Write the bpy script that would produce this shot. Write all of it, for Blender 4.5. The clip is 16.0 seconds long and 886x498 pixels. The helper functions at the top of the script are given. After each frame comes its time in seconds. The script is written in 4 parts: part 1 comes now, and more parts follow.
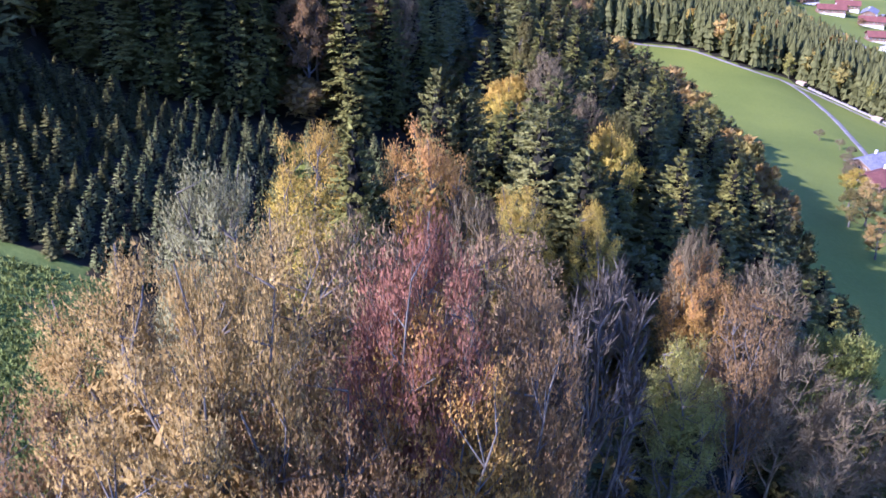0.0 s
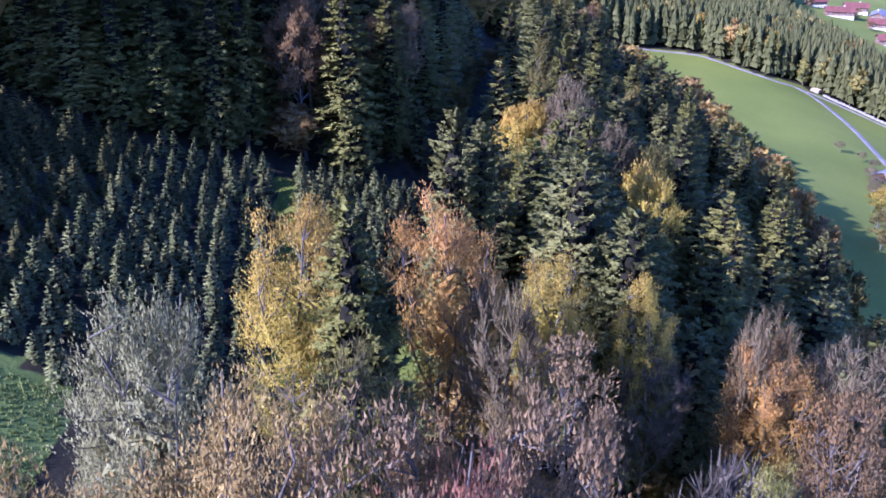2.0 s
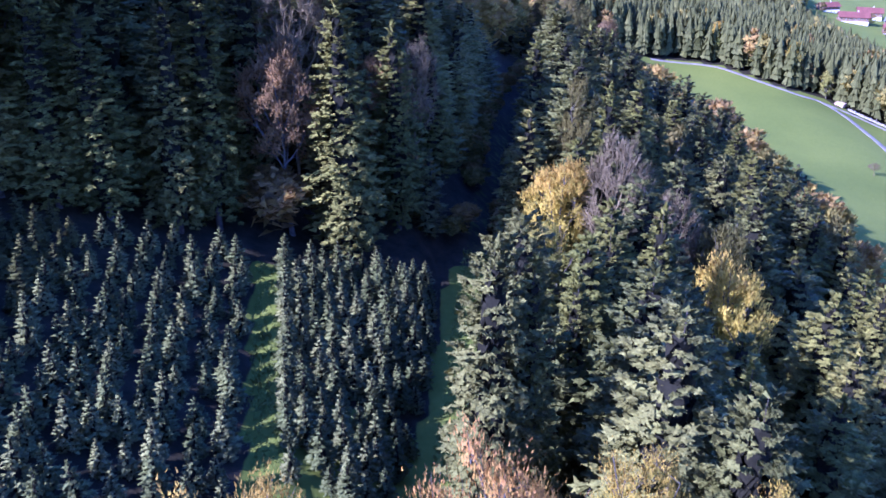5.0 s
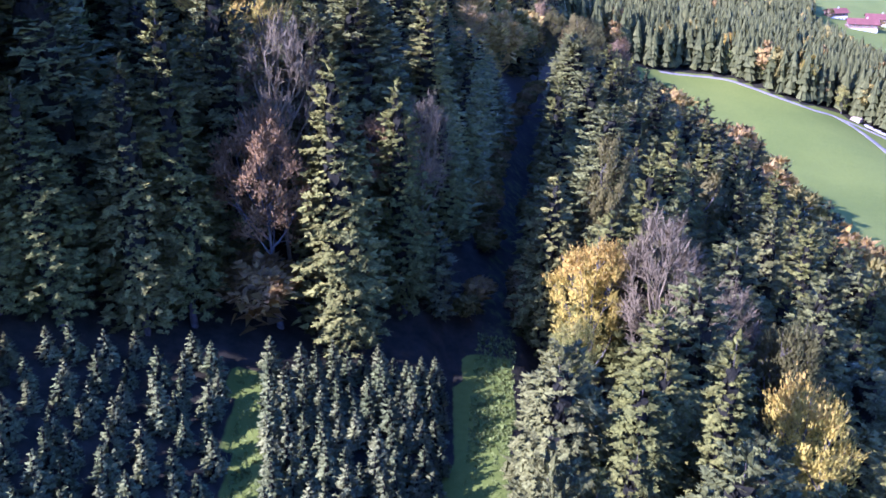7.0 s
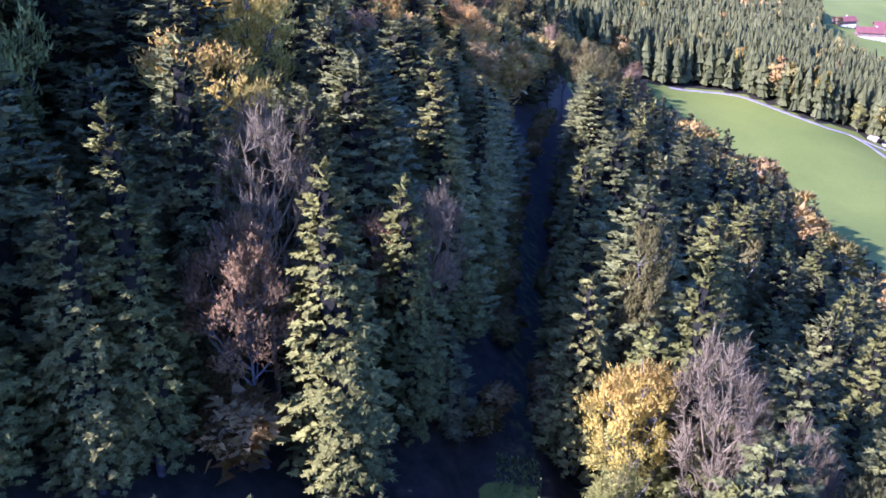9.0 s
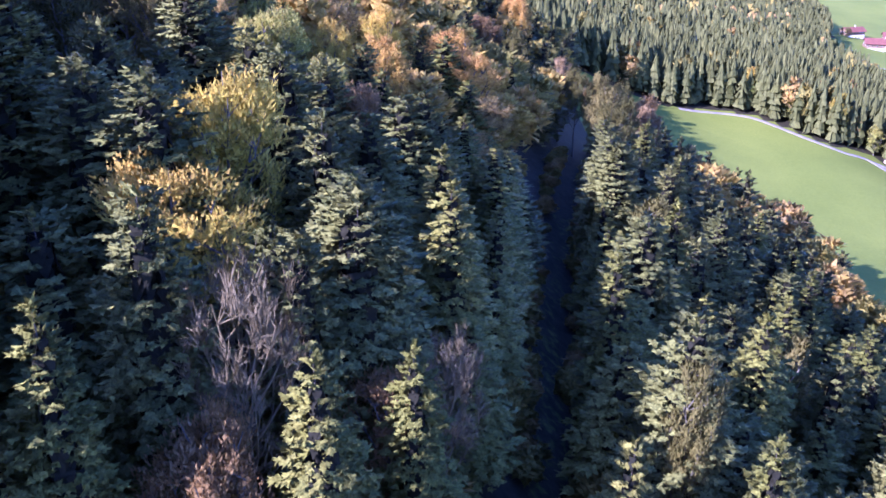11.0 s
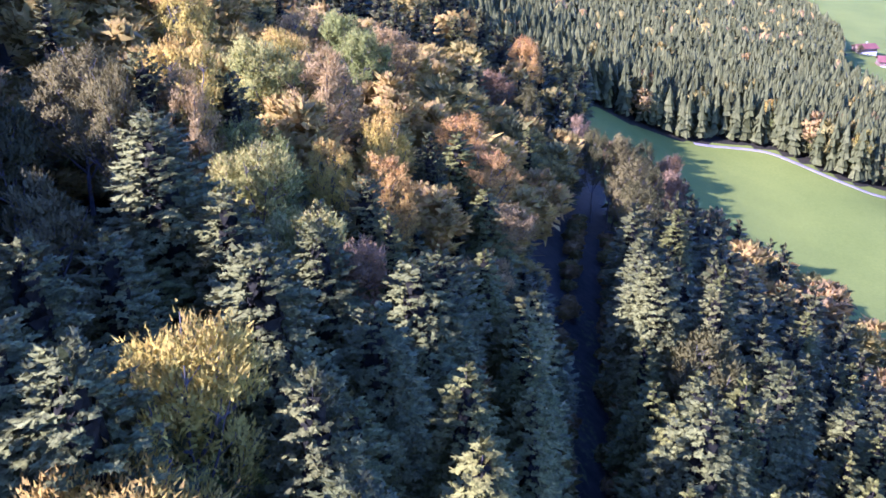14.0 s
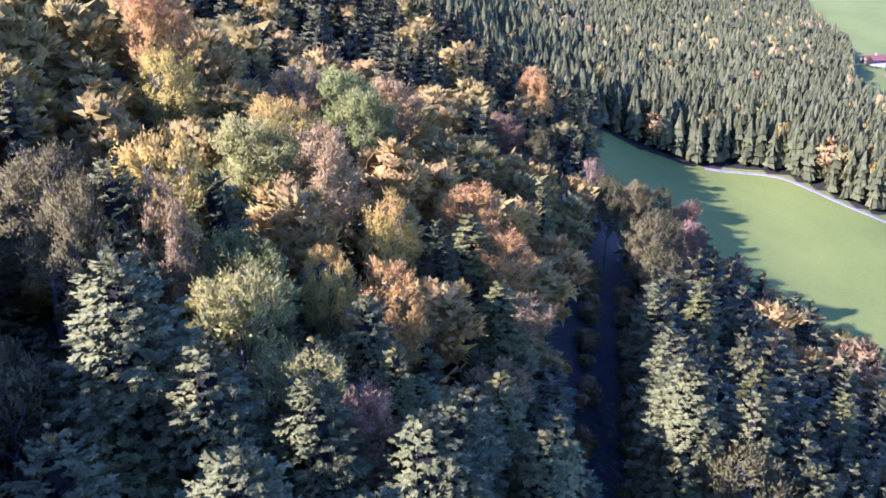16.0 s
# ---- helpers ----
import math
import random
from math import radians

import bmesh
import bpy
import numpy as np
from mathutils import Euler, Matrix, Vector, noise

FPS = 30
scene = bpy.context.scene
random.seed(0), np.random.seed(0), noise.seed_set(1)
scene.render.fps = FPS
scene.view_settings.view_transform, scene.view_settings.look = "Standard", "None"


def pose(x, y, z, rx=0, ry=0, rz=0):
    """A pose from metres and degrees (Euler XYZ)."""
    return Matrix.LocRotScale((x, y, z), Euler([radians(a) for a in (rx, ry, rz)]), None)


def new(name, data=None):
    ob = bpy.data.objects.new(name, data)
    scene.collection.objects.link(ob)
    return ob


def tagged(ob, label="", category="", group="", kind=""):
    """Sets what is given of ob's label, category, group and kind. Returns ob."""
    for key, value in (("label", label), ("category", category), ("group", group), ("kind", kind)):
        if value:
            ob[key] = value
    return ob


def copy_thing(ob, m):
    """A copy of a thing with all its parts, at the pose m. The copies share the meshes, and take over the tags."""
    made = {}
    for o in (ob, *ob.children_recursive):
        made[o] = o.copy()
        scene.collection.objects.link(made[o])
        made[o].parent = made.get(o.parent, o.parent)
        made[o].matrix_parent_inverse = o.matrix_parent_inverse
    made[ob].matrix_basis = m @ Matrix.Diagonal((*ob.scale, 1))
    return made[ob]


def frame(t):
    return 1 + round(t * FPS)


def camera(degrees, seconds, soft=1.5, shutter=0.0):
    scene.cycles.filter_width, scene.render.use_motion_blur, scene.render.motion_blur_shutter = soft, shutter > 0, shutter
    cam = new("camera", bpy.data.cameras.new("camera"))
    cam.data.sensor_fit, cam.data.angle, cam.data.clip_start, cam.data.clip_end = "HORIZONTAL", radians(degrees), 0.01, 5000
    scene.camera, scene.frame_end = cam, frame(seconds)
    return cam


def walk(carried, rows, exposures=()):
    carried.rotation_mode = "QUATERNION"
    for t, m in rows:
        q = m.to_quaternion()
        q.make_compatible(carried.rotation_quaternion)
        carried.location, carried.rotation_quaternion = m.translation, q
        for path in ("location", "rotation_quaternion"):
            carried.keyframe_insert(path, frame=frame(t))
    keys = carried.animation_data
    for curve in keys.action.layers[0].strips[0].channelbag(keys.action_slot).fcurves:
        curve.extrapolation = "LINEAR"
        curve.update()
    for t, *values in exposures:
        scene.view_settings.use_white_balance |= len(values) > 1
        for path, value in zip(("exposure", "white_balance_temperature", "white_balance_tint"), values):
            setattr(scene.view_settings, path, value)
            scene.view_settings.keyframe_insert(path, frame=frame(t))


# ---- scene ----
cam = camera(52.21, 16.0, soft=1.65, shutter=0.25)
METRES, EYE, TILT, LEAN, TURN = 90.0, 40.0, -25.5, 0.0, 0.0
ROWS = [
    (0.0, 0.0000, 0.0000, 0.0000, -0.0000, -0.0000, 0.0000),
    (0.5, -0.0035, 0.0430, 0.0177, -0.0042, 0.0042, -0.0000),
    (1.0, -0.0072, 0.0862, 0.0355, -0.0125, 0.0042, 0.0100),
    (1.5, -0.0110, 0.1297, 0.0535, -0.0208, 0.0000, 0.0200),
    (2.0, -0.0146, 0.1730, 0.0712, -0.0291, 0.0042, 0.0300),
    (2.5, -0.0184, 0.2164, 0.0891, -0.0291, 0.0167, 0.0300),
    (3.0, -0.0221, 0.2599, 0.1068, -0.0375, 0.0208, 0.0400),
    (3.5, -0.0258, 0.3034, 0.1251, -0.0458, 0.0250, 0.0600),
    (4.0, -0.0294, 0.3462, 0.1448, -0.0458, 0.0250, 0.0600),
    (6.5, -0.0475, 0.5484, 0.2586, -0.0833, 0.0375, 0.0200),
    (7.0, -0.0508, 0.5866, 0.2855, -0.0874, 0.0416, 0.0200),
    (7.5, -0.0543, 0.6241, 0.3125, -0.0916, 0.0416, 0.0200),
    (8.0, -0.0575, 0.6611, 0.3395, -0.0833, 0.0583, 0.0100),
    (8.5, -0.0607, 0.6981, 0.3666, -0.0833, 0.0624, -0.0000),
    (9.0, -0.0639, 0.7346, 0.3937, -0.0749, 0.0833, 0.0000),
    (11.5, -0.0798, 0.9027, 0.5529, -0.0583, 0.1332, -0.0300),
    (12.0, -0.0832, 0.9354, 0.5856, -0.0541, 0.1415, -0.0300),
    (12.5, -0.0865, 0.9678, 0.6182, -0.0500, 0.1457, -0.0400),
    (13.0, -0.0896, 1.0000, 0.6506, -0.0458, 0.1540, -0.0200),
    (13.5, -0.0930, 1.0325, 0.6832, -0.0416, 0.1624, -0.0100),
    (14.0, -0.0962, 1.0649, 0.7158, -0.0375, 0.1707, -0.0100),
    (14.5, -0.0993, 1.0973, 0.7486, -0.0291, 0.1790, 0.0100),
    (15.0, -0.1025, 1.1290, 0.7816, -0.0250, 0.1624, -0.0300),
    (15.5, -0.1059, 1.1617, 0.8142, -0.0167, 0.1707, -0.0500),
    (16.0, -0.1093, 1.1941, 0.8470, -0.0083, 0.1748, -0.0500),
]
EXPOSURES = [(0.0, 1.74, 4800, 45), (2.0, 1.62, 4550, 49), (4.0, 1.72, 4300, 53), (7.0, 2.08, 4500, 53), (9.0, 2.12, 4650, 54), (12.5, 2.28, 4650, 57), (16.0, 2.17, 4650, 57)]
walk(cam, [(t, pose(0, 0, EYE, TILT, LEAN, TURN) @ pose(METRES * x, METRES * y, METRES * z, 90 + pitch, roll, yaw)) for t, x, y, z, yaw, pitch, roll in ROWS], EXPOSURES)

# ---- light ----
SUN_TRAVEL = Vector((0.84, 0.54, -math.tan(radians(34.0)))).normalized()
world = bpy.data.worlds.new("sky")
scene.world = world
world.use_nodes = True
wn = world.node_tree
sky = wn.nodes.new("ShaderNodeTexSky")
sky.sky_type, sky.sun_disc = "NISHITA", False
sky.sun_elevation = radians(34.0)
sky.sun_rotation = math.atan2(-SUN_TRAVEL.x, -SUN_TRAVEL.y)
sky.air_density, sky.dust_density, sky.ozone_density = 1.0, 0.3, 2.5
wn.nodes["Background"].inputs["Strength"].default_value = 0.13
deep = wn.nodes.new("ShaderNodeHueSaturation")
deep.inputs["Hue"].default_value, deep.inputs["Saturation"].default_value = 0.514, 1.22
wn.links.new(sky.outputs[0], deep.inputs["Color"])
wn.links.new(deep.outputs[0], wn.nodes["Background"].inputs[0])
sun_data = bpy.data.lights.new("sun", "SUN")
sun_data.energy, sun_data.angle, sun_data.color = 4.8, radians(0.53), (1.0, 0.88, 0.68)
sun = new("sun", sun_data)
sun.matrix_world = SUN_TRAVEL.to_track_quat("-Z", "Y").to_matrix().to_4x4()


# ---- materials ----
def nodes_of(name):
    m = bpy.data.materials.new(name)
    m.use_nodes = True
    return m, m.node_tree, m.node_tree.nodes["Principled BSDF"]


def noise_node(nt, scale, detail=4.0, rough=0.6):
    co = nt.nodes.new("ShaderNodeTexCoord")
    n = nt.nodes.new("ShaderNodeTexNoise")
    n.inputs["Scale"].default_value, n.inputs["Detail"].default_value, n.inputs["Roughness"].default_value = scale, detail, rough
    nt.links.new(co.outputs["Object"], n.inputs["Vector"])
    return n


def ramp(nt, source, stops):
    r = nt.nodes.new("ShaderNodeValToRGB")
    el = r.color_ramp.elements
    while len(el) < len(stops):
        el.new(0.5)
    for e, (at, col) in zip(el, stops):
        e.position, e.color = at, (*col, 1)
    nt.links.new(source, r.inputs[0])
    return r


def mixed(nt, kind, fac, a, b):
    m = nt.nodes.new("ShaderNodeMix")
    m.data_type, m.blend_type = "RGBA", kind
    for sock, v in ((m.inputs[0], fac), (m.inputs[6], a), (m.inputs[7], b)):
        if isinstance(v, (int, float)):
            sock.default_value = v
        elif isinstance(v, tuple):
            sock.default_value = (*v, 1)
        else:
            nt.links.new(v, sock)
    return m.outputs[2]


def foliage(name, stops, thin=0.25, rough=0.6, attribute="", lift=0.0):
    """Leaves or needles: tint by tree and by spray, with light passing through them."""
    m, nt, b = nodes_of(name)
    geo = nt.nodes.new("ShaderNodeNewGeometry")
    if attribute:
        src = nt.nodes.new("ShaderNodeAttribute")
        src.attribute_name = attribute
        tree = src.outputs["Fac"]
    else:
        tree = nt.nodes.new("ShaderNodeObjectInfo").outputs["Random"]
    add = nt.nodes.new("ShaderNodeMath")
    add.operation = "MULTIPLY_ADD"
    add.inputs[1].default_value, add.inputs[2].default_value = 0.34, 0.0
    nt.links.new(geo.outputs["Random Per Island"], add.inputs[0])
    both = nt.nodes.new("ShaderNodeMath")
    both.operation = "MULTIPLY_ADD"
    both.inputs[1].default_value = 0.34 if lift else 0.66
    nt.links.new(tree, both.inputs[0])
    nt.links.new(add.outputs[0], both.inputs[2])
    level = both.outputs[0]
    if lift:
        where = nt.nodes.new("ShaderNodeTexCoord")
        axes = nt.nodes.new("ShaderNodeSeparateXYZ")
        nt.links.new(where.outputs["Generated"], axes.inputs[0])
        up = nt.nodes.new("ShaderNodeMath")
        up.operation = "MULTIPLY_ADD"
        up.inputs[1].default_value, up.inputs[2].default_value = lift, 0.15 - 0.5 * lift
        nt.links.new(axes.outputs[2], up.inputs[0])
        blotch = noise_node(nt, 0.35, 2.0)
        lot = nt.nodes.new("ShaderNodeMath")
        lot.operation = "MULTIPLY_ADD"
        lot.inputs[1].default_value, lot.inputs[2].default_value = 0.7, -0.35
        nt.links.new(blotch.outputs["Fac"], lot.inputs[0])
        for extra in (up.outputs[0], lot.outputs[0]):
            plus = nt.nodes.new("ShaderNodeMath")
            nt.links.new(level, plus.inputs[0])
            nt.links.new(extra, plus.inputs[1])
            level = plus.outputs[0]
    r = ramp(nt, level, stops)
    n = noise_node(nt, 0.9, 3.0)
    shade = ramp(nt, n.outputs["Fac"], [(0.3, (0.70, 0.70, 0.70)), (0.7, (1.2, 1.2, 1.2))])
    col = mixed(nt, "MULTIPLY", 1.0, r.outputs[0], shade.outputs[0])
    fine = noise_node(nt, 3.2, 4.0, 0.8)
    low = 0.78 if thin > 0.2 else 0.5
    speck = ramp(nt, fine.outputs["Fac"], [(0.36, (low, low, low)), (0.64, (1.85 - low, 1.85 - low, 1.85 - low))])
    col = mixed(nt, "MULTIPLY", 1.0, col, speck.outputs[0])
    nt.links.new(col, b.inputs["Base Color"])
    b.inputs["Roughness"].default_value = rough
    b.inputs["Specular IOR Level"].default_value = 0.08
    grain = noise_node(nt, 5.0, 3.0, 0.75)
    bp = nt.nodes.new("ShaderNodeBump")
    bp.inputs["Strength"].default_value, bp.inputs["Distance"].default_value = 0.6, 0.25
    nt.links.new(grain.outputs["Fac"], bp.inputs["Height"])
    nt.links.new(bp.outputs[0], b.inputs["Normal"])
    tr = nt.nodes.new("ShaderNodeBsdfTranslucent")
    nt.links.new(col, tr.inputs[0])
    mix = nt.nodes.new("ShaderNodeMixShader")
    mix.inputs[0].default_value = thin
    nt.links.new(b.outputs[0], mix.inputs[1])
    nt.links.new(tr.outputs[0], mix.inputs[2])
    nt.links.new(mix.outputs[0], nt.nodes["Material Output"].inputs[0])
    return m


def plain(name, dark, light, scale, rough=0.85, bump=0.3, metal=0.0, fine=None):
    m, nt, b = nodes_of(name)
    n = noise_node(nt, scale, 6.0)
    r = ramp(nt, n.outputs["Fac"], [(0.32, dark), (0.68, light)])
    big = noise_node(nt, scale * 0.13, 3.0)
    wear = ramp(nt, big.outputs["Fac"], [(0.3, (0.75, 0.75, 0.75)), (0.7, (1.15, 1.15, 1.15))])
    nt.links.new(mixed(nt, "MULTIPLY", 1.0, r.outputs[0], wear.outputs[0]), b.inputs["Base Color"])
    b.inputs["Roughness"].default_value, b.inputs["Metallic"].default_value = rough, metal
    b.inputs["Specular IOR Level"].default_value = 0.06 if rough > 0.5 else 0.5
    bp = nt.nodes.new("ShaderNodeBump")
    bp.inputs["Strength"].default_value, bp.inputs["Distance"].default_value = bump, 0.05
    nt.links.new(n.outputs["Fac"], bp.inputs["Height"])
    nt.links.new(bp.outputs[0], b.inputs["Normal"])
    return m


NEEDLE = foliage("spruce_needles", [(0, (0.109, 0.118, 0.028)), (0.5, (0.177, 0.177, 0.041)), (1, (0.243, 0.222, 0.057))], 0.13)
NEEDLE_BLUE = foliage("fir_needles", [(0, (0.100, 0.112, 0.036)), (0.5, (0.159, 0.166, 0.050)), (1, (0.224, 0.217, 0.067))], 0.13)
NEEDLE_YOUNG = foliage("young_spruce_needles", [(0, (0.107, 0.129, 0.046)), (0.5, (0.178, 0.196, 0.071)), (1, (0.273, 0.274, 0.105))], 0.07)
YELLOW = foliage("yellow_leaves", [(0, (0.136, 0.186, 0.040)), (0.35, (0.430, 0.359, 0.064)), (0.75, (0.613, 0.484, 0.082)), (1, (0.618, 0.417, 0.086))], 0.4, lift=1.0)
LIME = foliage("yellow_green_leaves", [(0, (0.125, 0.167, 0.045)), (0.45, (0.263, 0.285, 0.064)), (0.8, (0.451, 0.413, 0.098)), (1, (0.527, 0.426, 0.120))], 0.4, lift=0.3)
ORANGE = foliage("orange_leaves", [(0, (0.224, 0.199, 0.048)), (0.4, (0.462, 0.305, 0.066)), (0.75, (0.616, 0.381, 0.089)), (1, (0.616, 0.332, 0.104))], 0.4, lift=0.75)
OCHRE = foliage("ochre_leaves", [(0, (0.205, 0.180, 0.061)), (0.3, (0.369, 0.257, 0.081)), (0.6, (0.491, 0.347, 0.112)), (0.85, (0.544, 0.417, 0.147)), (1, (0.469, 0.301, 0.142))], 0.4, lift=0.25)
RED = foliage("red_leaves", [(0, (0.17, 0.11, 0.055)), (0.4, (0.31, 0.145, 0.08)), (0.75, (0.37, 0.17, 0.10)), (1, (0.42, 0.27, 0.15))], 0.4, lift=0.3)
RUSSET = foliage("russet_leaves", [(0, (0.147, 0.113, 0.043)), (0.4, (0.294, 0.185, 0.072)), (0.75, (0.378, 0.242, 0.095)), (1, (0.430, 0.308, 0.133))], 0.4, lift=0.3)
OLIVE = foliage("olive_leaves", [(0.0, (0.089, 0.089, 0.027)), (0.5, (0.158, 0.142, 0.041)), (1.0, (0.252, 0.210, 0.068))], 0.3)
SILVER = foliage("silver_leaves", [(0, (0.200, 0.199, 0.085)), (0.5, (0.300, 0.291, 0.130)), (1, (0.420, 0.398, 0.181))], 0.25)
PINKISH = foliage("fading_pink_leaves", [(0.0, (0.225, 0.152, 0.071)), (0.5, (0.343, 0.237, 0.111)), (1.0, (0.428, 0.316, 0.141))], 0.3)
WOOD_NEEDLE = foliage("far_conifer_needles", [(0, (0.066, 0.074, 0.023)), (0.5, (0.118, 0.122, 0.039)), (1, (0.183, 0.171, 0.057))], 0.07, attribute="tint")
WOOD_LEAF = foliage("far_autumn_leaves", [(0, (0.186, 0.183, 0.056)), (0.3, (0.386, 0.318, 0.077)), (0.55, (0.528, 0.390, 0.094)), (0.8, (0.451, 0.299, 0.099)), (1, (0.286, 0.223, 0.102))], 0.4, attribute="tint")
BARK = plain("spruce_bark", (0.06, 0.050, 0.042), (0.14, 0.12, 0.10), 3.0)
PALE_BARK = plain("pale_beech_bark", (0.09, 0.082, 0.066), (0.17, 0.155, 0.125), 2.5)
TWIG = plain("bare_twigs", (0.125, 0.100, 0.052), (0.21, 0.170, 0.092), 2.0)
# dead twigs coloured near black: the crown's inner shade is in the colour
CORE_SHADE = plain("shade_dark_inner_twigs", (0.012, 0.012, 0.008), (0.024, 0.024, 0.017), 3.0)
DEADWOOD = plain("weathered_deadwood", (0.07, 0.060, 0.044), (0.14, 0.122, 0.092), 2.0)


def ground_material():
    m, nt, b = nodes_of("ground_cover")
    def layer(s1, d1, l1, s2):
        n1, n2 = noise_node(nt, s1, 6.0, 0.7), noise_node(nt, s2, 3.0)
        r1 = ramp(nt, n1.outputs["Fac"], [(0.3, d1), (0.7, l1)])
        r2 = ramp(nt, n2.outputs["Fac"], [(0.3, (0.80, 0.84, 0.78)), (0.7, (1.14, 1.10, 1.06))])
        return mixed(nt, "MULTIPLY", 1.0, r1.outputs[0], r2.outputs[0]), n1
    litter, h1 = layer(0.55, (0.014, 0.015, 0.009), (0.046, 0.040, 0.024), 0.09)
    meadow, h2 = layer(0.9, (0.112, 0.140, 0.021), (0.148, 0.174, 0.031), 0.018)
    crop, h3 = layer(2.6, (0.085, 0.125, 0.028), (0.135, 0.178, 0.045), 0.25)
    def mask(name):
        a = nt.nodes.new("ShaderNodeAttribute")
        a.attribute_name = name
        jag = nt.nodes.new("ShaderNodeMath")
        jag.operation = "MULTIPLY_ADD"
        jag.inputs[1].default_value = 0.5
        n = noise_node(nt, 0.8, 4.0)
        nt.links.new(n.outputs["Fac"], jag.inputs[0])
        nt.links.new(a.outputs["Fac"], jag.inputs[2])
        st = nt.nodes.new("ShaderNodeMapRange")
        st.inputs["From Min"].default_value, st.inputs["From Max"].default_value = 0.65, 0.85
        nt.links.new(jag.outputs[0], st.inputs["Value"])
        return st.outputs[0]
    col = mixed(nt, "MIX", mask("meadow"), litter, meadow)
    col = mixed(nt, "MIX", mask("crop"), col, crop)
    nt.links.new(col, b.inputs["Base Color"])
    b.inputs["Roughness"].default_value = 0.95
    b.inputs["Specular IOR Level"].default_value = 0.1
    bp = nt.nodes.new("ShaderNodeBump")
    bp.inputs["Strength"].default_value, bp.inputs["Distance"].default_value = 0.5, 0.12
    nt.links.new(h3.outputs["Fac"], bp.inputs["Height"])
    nt.links.new(bp.outputs[0], b.inputs["Normal"])
    return m


GROUND = ground_material()
GRASS = foliage("grass_blades", [(0.0, (0.112, 0.163, 0.033)), (0.5, (0.175, 0.231, 0.050)), (1.0, (0.263, 0.300, 0.075))], 0.3)
GRAVEL = plain("pale_gravel", (0.170, 0.153, 0.132), (0.255, 0.234, 0.204), 1.2)
PLASTER = plain("white_render", (0.50, 0.48, 0.45), (0.66, 0.65, 0.62), 0.8, bump=0.1)
TILE_RED = plain("red_roof_tiles", (0.115, 0.047, 0.037), (0.19, 0.082, 0.062), 1.4)
TILE_GREY = plain("grey_roof_tiles", (0.13, 0.13, 0.14), (0.24, 0.24, 0.26), 1.4)
TIMBER = plain("weathered_timber", (0.12, 0.080, 0.050), (0.26, 0.18, 0.12), 1.5)
GLASS = plain("dark_window_glass", (0.02, 0.025, 0.03), (0.05, 0.06, 0.07), 1.0, rough=0.12, bump=0.0)
STONE = plain("pale_stone", (0.20, 0.185, 0.165), (0.34, 0.32, 0.29), 1.2)


# ---- ground ----
def smooth(a, b, v):
    u = np.clip((v - a) / (b - a), 0, 1)
    return u * u * (3 - 2 * u)


def ground_z(x, y):
    x, y = np.asarray(x, float), np.asarray(y, float)
    d = np.clip(x - 75, 0, 470)
    up = np.clip(-10 - x, 0, None)
    z = -4 + 0.42 * 160 * (1 - np.exp(-up / 160)) - 0.52 * np.clip(x + 10, 0, 85) - 0.36 * d + 0.00038 * d * d
    z = z + (1 - smooth(-5, 15, x)) * 0.05 * (np.clip(y, -50, 200) - 100)
    z = z + 0.35 * np.clip(-50 - x, 0, 120) * (1 - smooth(250, 330, y)) * smooth(104, 126, 0.84 * y - 0.54 * x)
    z = z - 13 * smooth(200, 400, y) * (1 - smooth(90, 165, x))
    z = z - (1.3 + 2.7 * smooth(85, 118, y)) * smooth(60, 76, y) * (1 - smooth(134, 158, y)) * (0.6 + 0.4 * smooth(-38, -27, x)) * smooth(-54, -40, x) * (1 - 0.4 * smooth(-18, 0, x)) * (1 - smooth(12, 35, x))
    strip = x - aisle_x(y) - 1.2
    z = z + 0.45 * strip * (1 - smooth(1.3, 2.4, np.abs(strip))) * smooth(78, 86, y) * (1 - smooth(120, 126, y))
    off = x - np.interp(y, [90, 110, 135, 214], [-3.5, -1.5, 0.5, 4.0]) + 0.6
    return z + 0.45 * off * (1 - smooth(2.8, 6.5, np.abs(off))) * smooth(80, 90, y) * (1 - smooth(140, 150, y))


def lane_x(y):
    return np.interp(y, [90, 110, 135, 160, 175, 212, 241, 273, 300, 336, 397, 470], [-3.5, -1.5, 0.5, 3.3, 5.4, 10.2, 15, 20.3, 25.2, 31, 42, 62])


def lane_half(y):
    return np.interp(y, [90, 135, 214, 263, 397, 470], [2.4, 2.8, 3.9, 4.0, 4.6, 8])


def strip_edge(y):
    return np.interp(y, [40, 80, 120, 150, 217, 265, 300, 322, 336, 345], [40, 50, 60, 66, 76, 84, 84, 70, 45, 20])


def aisle_x(y):
    return -21.2 + (118 - y) * 0.165


def stand_back(x):
    return 117 + (x + 38) * 0.45


def far_edge(x):
    return np.interp(x, [30, 55, 88, 120, 135, 148, 160, 174, 183, 190, 200, 206, 216, 240], [430, 482, 486, 495, 490, 468, 454, 460, 442, 432, 417, 407, 396, 380])


def far_right(y):
    return np.interp(y, [375, 450, 560, 690, 860, 1400], [232, 243, 250, 252, 322, 430])


def is_meadow(x, y):
    m = (x > strip_edge(y)) & (y < far_edge(x)) & (y < 520) & (x > 40)
    m |= (y >= 325) & (y < far_edge(x)) & (x > lane_x(y) + lane_half(y)) & (x <= 140)
    m |= (x > far_right(y)) & (y > 378)
    m |= (np.abs(x - lane_x(y) + 0.6) < 2.7) & (y > 88) & (y < 138)
    m |= (x > aisle_x(y) + 2) & (x < lane_x(y)) & (y > 88) & (y < 105)
    m |= (np.abs(x - aisle_x(y) - 1.2) < 1.5) & (y > 78) & (y < 124)
    return m


